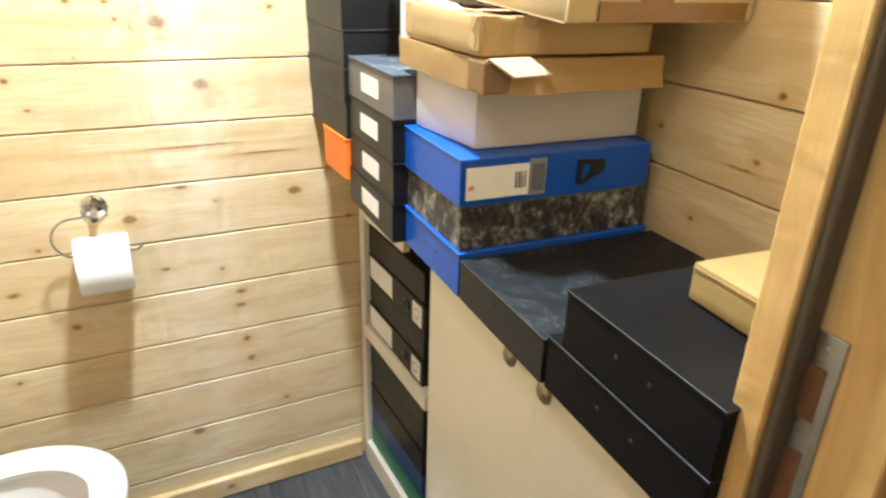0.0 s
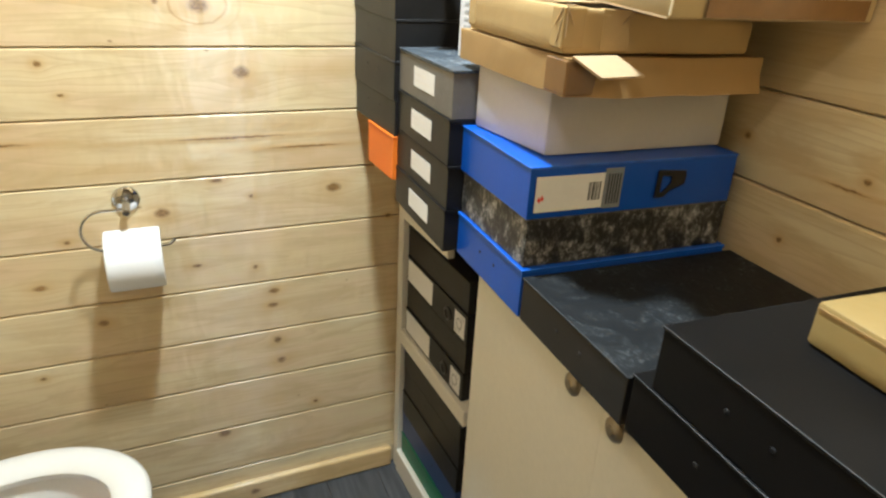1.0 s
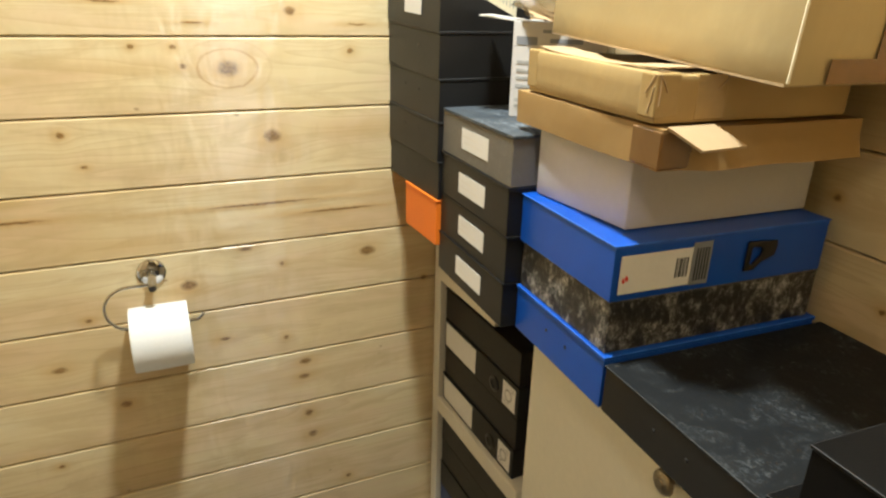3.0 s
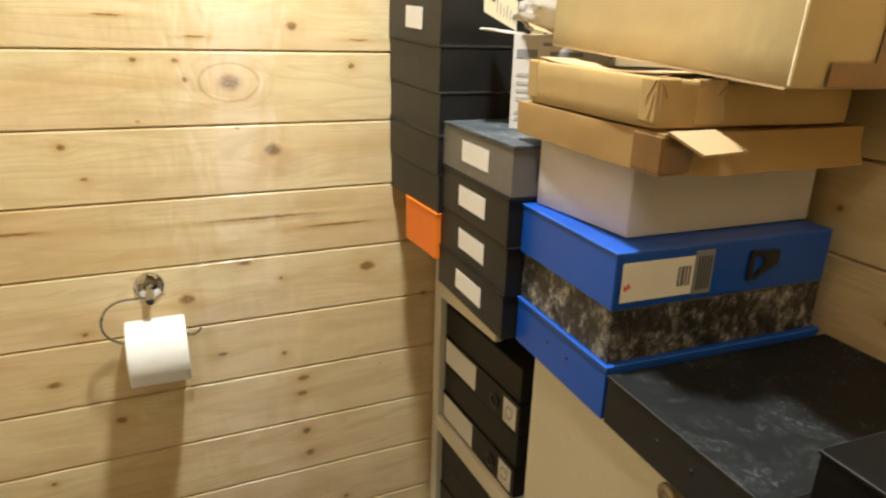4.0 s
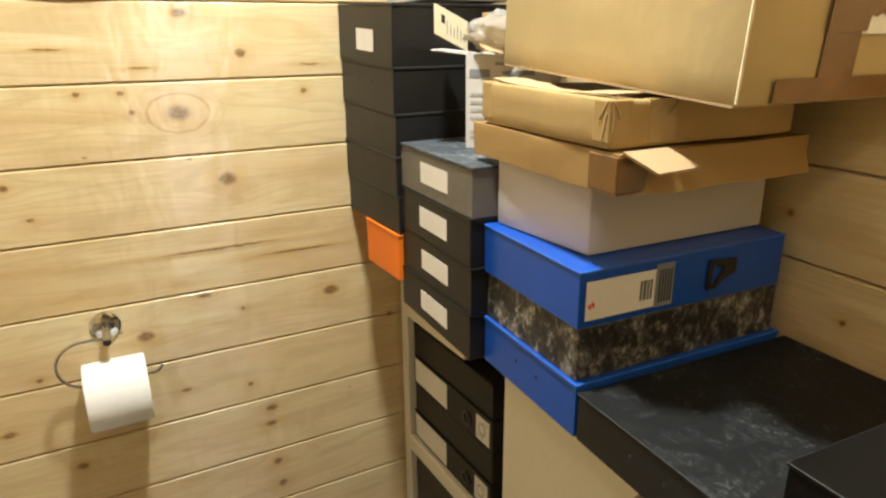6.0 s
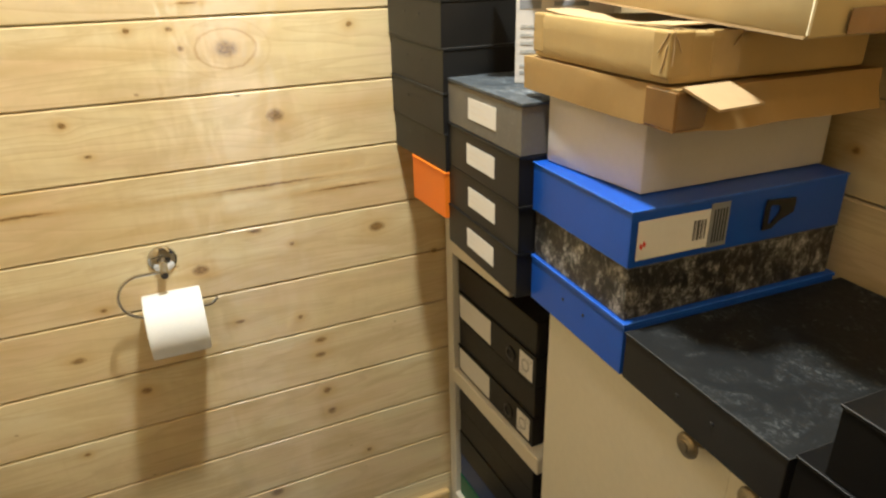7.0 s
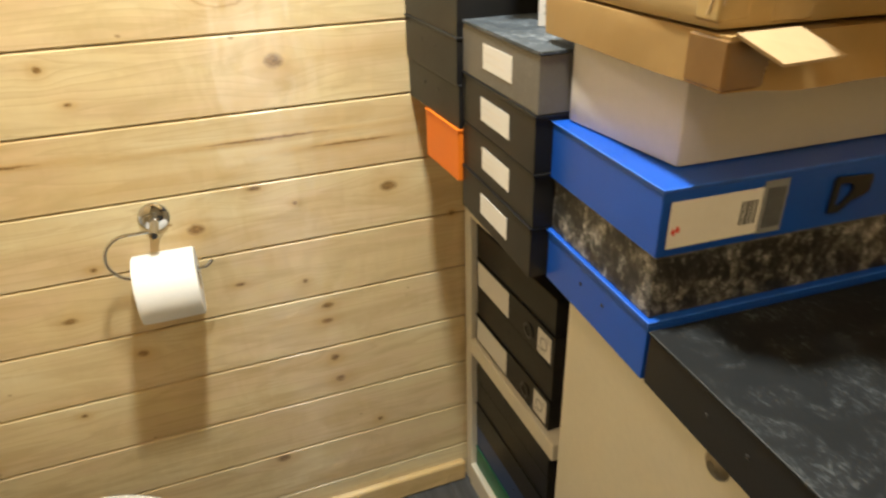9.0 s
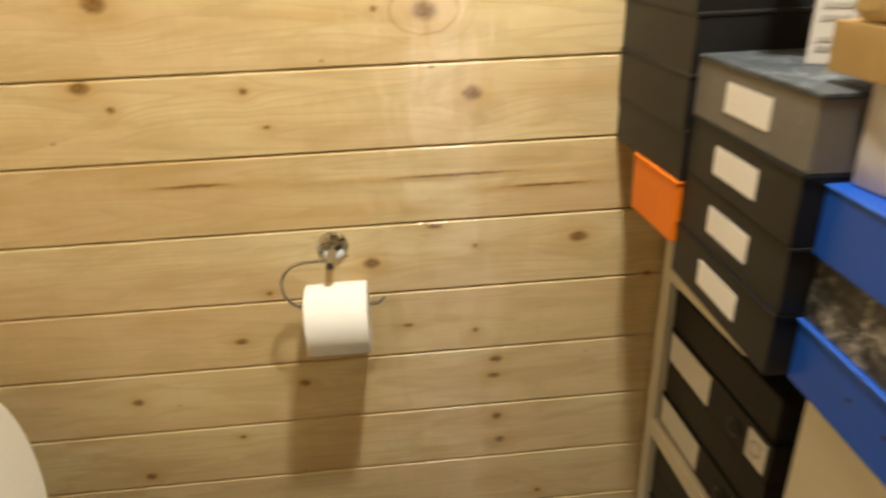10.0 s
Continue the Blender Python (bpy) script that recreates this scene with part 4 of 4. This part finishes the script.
for k in range(6):
    part("writing_bar", leaning(0.022 + 0.006 * k, 0.010, 0.0234 + 0.006 * k, 0.030 - 0.003 * (k % 3), -0.0011, -0.0009), M_INK_GREY, card)

# carton on the tallest stack
tea = thing("printed_carton", pose(0.500, 1.418, 1.4545), "white and grey printed carton on the stacked box files", "box")
part("case", box(0, 0, 0, 0.19, 0.172, 0.135, 0.0015, 2), M_WHITE_CARD, tea)
part("grey_end", box(0.002, -0.0008, 0.002, 0.188, -0.0001, 0.133), surface("silver_grey_print", (0.42, 0.42, 0.43), 0.4), tea, "silver-grey printed end")
part("green_cup_mark", box(-0.0010, 0.060, 0.040, -0.0001, 0.092, 0.072, 0.0002), M_GREEN_INK, tea, "green printed cup shape")
for k in range(3):
    part("writing_bar", box(-0.0010, 0.095, 0.010 + 0.008 * k, -0.0001, 0.160 - 0.012 * k, 0.0135 + 0.008 * k), M_INK_GREY, tea)
txt = bpy.data.curves.new("date_print", "FONT")
txt.body, txt.size, txt.extrude = "17/06/27", 0.019, 0.0002
t_ob = new("date_print", txt)
dg = bpy.context.evaluated_depsgraph_get()
me = bpy.data.meshes.new_from_object(t_ob.evaluated_get(dg))
bpy.data.objects.remove(t_ob)
me.materials.append(M_INK)
d_ob = new("date_print", me)
d_ob.parent, d_ob.matrix_basis = tea, pose(0.086, -0.0012, 0.033, 90, 0, 0)

# ---- toilet roll holder ----
HX, HZ = -0.088, 0.868
HUNG = hung(-0.085, 0.8797) @ Matrix.Diagonal((0.9775, 0.9775, 0.9775, 1)) @ Matrix.Translation((-HX, -Y1, -HZ))
holder = thing("toilet_roll_holder", HUNG, "chrome wall toilet-roll holder with bent wire arm", "roll holder")
part("flange", lathe([(0, 0.010), (0.010, 0.0098), (0.022, 0.0085), (0.0268, 0.005), (0.0278, 0.0)], 40), M_CHROME, holder, "", pose(HX, Y1 - 0.0002, HZ, 90, 0, 0), 40)
part("post", lathe([(0.0, 0.070), (0.0068, 0.0695), (0.0078, 0.068), (0.0078, 0.004), (0.0095, 0.0)], 24), M_CHROME, holder, "", pose(HX, Y1 - 0.009, HZ - 0.004, 90, 0, 0), 40)
pts = [(HX, 1.572, HZ - 0.001)]
for k in range(6):
    pts.append((HX - 0.008 - 0.006 * k, 1.572, HZ - 0.001))
cxw, czw, rw = -0.133, 0.8225, 0.0445
for k in range(21):
    a = math.pi / 2 + math.pi * k / 20
    pts.append((cxw + rw * math.cos(a), 1.572, czw + rw * math.sin(a)))
for k in range(1, 13):
    pts.append((cxw + 0.118 * k / 12, 1.572, czw - rw))
pts += [(-0.011, 1.572, 0.780), (-0.006, 1.572, 0.784), (-0.001, 1.572, 0.790)]
part("wire_arm", tube(pts, 0.0031, 10), M_CHROME, holder, smooth=60)
roll = thing("toilet_roll", HUNG @ pose(-0.0845, 1.5705, 0.7535), "full white toilet-paper roll on a chrome holder", "toilet roll")
bm = lathe([(0.0215, -0.054), (0.0630, -0.054), (0.0646, -0.0525), (0.0650, -0.040), (0.0653, 0.0), (0.0650, 0.040), (0.0646, 0.0525), (0.0630, 0.054), (0.0215, 0.054), (0.0215, -0.054)], 56)
part("paper", bm, M_TISSUE, roll, "", pose(0, 0, 0, 0, 90, 0), 40)
part("core", lathe([(0.0208, -0.054), (0.0213, -0.054), (0.0213, 0.054), (0.0208, 0.054), (0.0208, -0.054)], 28), M_KRAFT, roll, "brown cardboard core", pose(0, 0, 0, 0, 90, 0), 40)
sheet = bmesh.new()
rows = []
for k in range(9):
    a = radians(200 + 22 * k / 8)
    rows.append([sheet.verts.new((x, 0.0662 * math.cos(a), 0.0662 * math.sin(a))) for x in (-0.0535, 0.0535)])
for a, b in zip(rows, rows[1:]):
    sheet.faces.new((a[0], a[1], b[1], b[0]))
part("loose_sheet", sheet, M_TISSUE, roll)

# ---- toilet ----
TX, TY = -0.292, 1.245
toilet = thing("toilet", pose(TX, TY, FLOOR_Z), "white ceramic toilet with seat down and lid raised", "toilet")


def egg(t, rx, ry, back):
    """An egg-shaped rim: round in front (+x), longer and squarer behind."""
    c, s = math.cos(t), math.sin(t)
    return (rx * c if c > 0 else back * c, ry * math.copysign(abs(s) ** 0.92, s))


def egg_shell(rows, steps=56):
    bm = bmesh.new()
    rings = [[bm.verts.new((sx + egg(2 * math.pi * k / steps, rx, ry, bk)[0], egg(2 * math.pi * k / steps, rx, ry, bk)[1], z)) for k in range(steps)] for rx, ry, bk, z, sx in rows]
    for a, b in zip(rings, rings[1:]):
        for k in range(steps):
            bm.faces.new((a[k], a[(k + 1) % steps], b[(k + 1) % steps], b[k]))
    return bm, rings


bm, rings = egg_shell([(0.10, 0.10, 0.20, 0.0, -0.06), (0.10, 0.105, 0.21, 0.05, -0.06), (0.115, 0.115, 0.22, 0.18, -0.04), (0.175, 0.165, 0.25, 0.31, 0.0), (0.195, 0.178, 0.26, 0.37, 0.0),
                       (0.195, 0.178, 0.26, 0.402, 0.0), (0.188, 0.172, 0.25, 0.405, 0.0), (0.150, 0.130, 0.19, 0.404, 0.0), (0.146, 0.126, 0.185, 0.392, 0.0), (0.135, 0.118, 0.17, 0.34, 0.0), (0.10, 0.09, 0.12, 0.26, 0.0), (0.05, 0.05, 0.06, 0.20, 0.0)])
bm.faces.new(rings[-1]), bm.faces.new(rings[0][::-1])
bmesh.ops.recalc_face_normals(bm, faces=bm.faces[:])
bowl = part("bowl", bm, M_CERAMIC, toilet, smooth=50)
bm, rings = egg_shell([(0.131, 0.114, 0.165, 0.335, 0.0), (0.001, 0.001, 0.001, 0.335, 0.0)])
part("water", bm, M_WATER, bowl)
bm, rings = egg_shell([(0.138, 0.118, 0.175, 0.4065, 0.0), (0.203, 0.184, 0.262, 0.4065, 0.0), (0.207, 0.188, 0.264, 0.412, 0.0), (0.206, 0.187, 0.263, 0.424, 0.0), (0.196, 0.178, 0.254, 0.4325, 0.0),
                       (0.172, 0.154, 0.225, 0.4345, 0.0), (0.146, 0.126, 0.186, 0.4300, 0.0), (0.136, 0.116, 0.174, 0.420, 0.0), (0.138, 0.118, 0.175, 0.4065, 0.0)])
bmesh.ops.recalc_face_normals(bm, faces=bm.faces[:])
part("seat", bm, M_SEAT, toilet, "white plastic seat ring", smooth=50)
bm, rings = egg_shell([(0.001, 0.001, 0.001, 0.016, 0.0), (0.150, 0.135, 0.2, 0.016, 0.0), (0.196, 0.178, 0.245, 0.012, 0.0), (0.203, 0.184, 0.25, 0.004, 0.0), (0.200, 0.182, 0.248, 0.0, 0.0), (0.001, 0.001, 0.001, 0.001, 0.0)])
bmesh.ops.recalc_face_normals(bm, faces=bm.faces[:])
part("seat_lid", bm, M_SEAT, toilet, "raised white plastic lid", pose(-0.305, 0, 0.66, 0, -96, 0), 50)
part("hinge", box(-0.282, -0.10, 0.406, -0.262, 0.10, 0.430, 0.005, 2), M_SEAT, toilet)
part("cistern", box(-0.555, -0.19, 0.38, -0.385, 0.19, 0.74, 0.018, 4), M_CERAMIC, toilet, smooth=50)
part("cistern_lid", box(-0.560, -0.197, 0.741, -0.378, 0.197, 0.775, 0.010, 3), M_CERAMIC, toilet, smooth=50)
part("flush_button", lathe([(0, 0.006), (0.018, 0.005), (0.021, 0.0)], 24), M_CHROME, toilet, "", pose(-0.47, 0, 0.7752), 40)
block = thing("rim_block", pose(TX, TY, FLOOR_Z + 0.335), "red, pink and blue cleaning beads floating in the bowl", "toilet block")
for x, y, r, m_ in ((0.086, 0.064, 0.012, M_RED), (0.074, 0.074, 0.009, M_RED), (0.060, 0.082, 0.009, M_GEL_BLUE), (0.040, 0.088, 0.009, M_PINK), (0.028, 0.092, 0.006, M_PINK), (0.010, 0.096, 0.005, M_GEL_BLUE)):
    bm = bmesh.new()
    bmesh.ops.create_uvsphere(bm, u_segments=14, v_segments=10, radius=r)
    bmesh.ops.scale(bm, vec=(1.0, 1.0, 0.35), verts=bm.verts[:])
    part("bead", bm, m_, block, "", pose(x, y, 0.001), 180)

# ---- round mirror ----
mirror = thing("wall_mirror", hung(-0.048, 1.769) @ pose(0, -0.0005, 0, 90, 0, 0), "round wall mirror in a thin black frame", "mirror")
part("frame", lathe([(0.285, 0.004), (0.287, 0.010), (0.291, 0.012), (0.299, 0.012), (0.302, 0.010), (0.302, 0.0), (0.285, 0.0), (0.285, 0.004)], 96), M_BLACK_PLASTIC, mirror, smooth=40)
part("glass", lathe([(0, 0.0062), (0.2848, 0.0062), (0.2848, 0.002)], 96), M_MIRROR, mirror)

# ---- ceiling lamp ----
lamp_body = thing("ceiling_lamp", pose(LAMP[0], LAMP[1], 0), "small round white ceiling lamp, lit", "ceiling lamp")
part("base", lathe([(0.0, CEIL_Z - 0.001), (0.085, CEIL_Z - 0.001), (0.088, CEIL_Z - 0.006), (0.086, LAMP[2] + 0.006), (0.078, LAMP[2]), (0.0, LAMP[2])], 48), M_WHITE_PAINT, lamp_body, smooth=40)
part("diffuser", lathe([(0.060, LAMP[2] - 0.0005), (0.076, LAMP[2] - 0.0005), (0.074, LAMP[2] - 0.006), (0.060, LAMP[2] - 0.008), (0.060, LAMP[2] - 0.0005)], 48), M_GLOW, lamp_body, smooth=40)

# assumed fixture round the added hall light, never in view
hall_body = thing("hall_fill_lamp", pose(HALL[0], HALL[1], 0), "unseen round ceiling lamp added outside the door as fill light", "ceiling lamp")
part("base", lathe([(0.0, CEIL_Z - 0.001), (0.155, CEIL_Z - 0.001), (0.160, CEIL_Z - 0.008), (0.158, HALL[2] + 0.006), (0.150, HALL[2]), (0.0, HALL[2])], 48), M_WHITE_PAINT, hall_body, smooth=40)

# ---- boards and planks ----
def clad(wall, mesh_name, material, length, place, first=0.0):
    zz, k, made = first, 0, {}
    while zz < CEIL_Z - 0.002:
        h = min(PITCH, CEIL_Z - zz)
        key = round(h, 4)
        wood = material(zz) if callable(material) else material
        if callable(material) or key not in made:
            made[key] = board_mesh(mesh_name, length, h - 0.0008, 0.020, wood)
        ob = new("board", made[key])
        ob.parent, ob.matrix_basis = wall, place(zz)
        zz += h
        k += 1


clad(wall_back, "board", back_pine, X1 - X0 - 0.002, lambda z: TURN @ pose(X0 + 0.001, Y1, z), FIRST)
clad(wall_right, "board", M_RIGHT, Y1 - Y0 + 0.012, lambda z: pose(X1, Y1 + 0.014, z, 0, 0, -90), 1.2235 - 9 * PITCH)
clad(wall_left, "board", M_PINE_Y, Y1 - Y0 - 0.066, lambda z: pose(X0, Y0 + 0.002, z, 0, 0, 90), FIRST)
plank_mesh = mesh_from(box(0, 0, 0, 0.1490, 0.9, 0.003, 0.0008), "plank", M_VINYL)
for i in range(-9, 9):
    start = Y1 + 0.014 - 0.9 + (0.0, -0.31, -0.62)[i % 3]
    for y in (start + 0.9009, start, start - 0.9009, start - 1.8018, start - 2.7027):
        ob = new("plank", plank_mesh)
        top = min(0.9, Y1 + 0.014 - y)
        if y < -1.3:
            top, y = top + y + 1.298, -1.298
        if top < 0.01:
            bpy.data.objects.remove(ob)
            continue
        ob.parent, ob.matrix_basis = floor, pose(i * 0.15 + 0.02, y, FLOOR_Z - 0.0035) @ Matrix.Diagonal((1, top / 0.9, 1, 1))
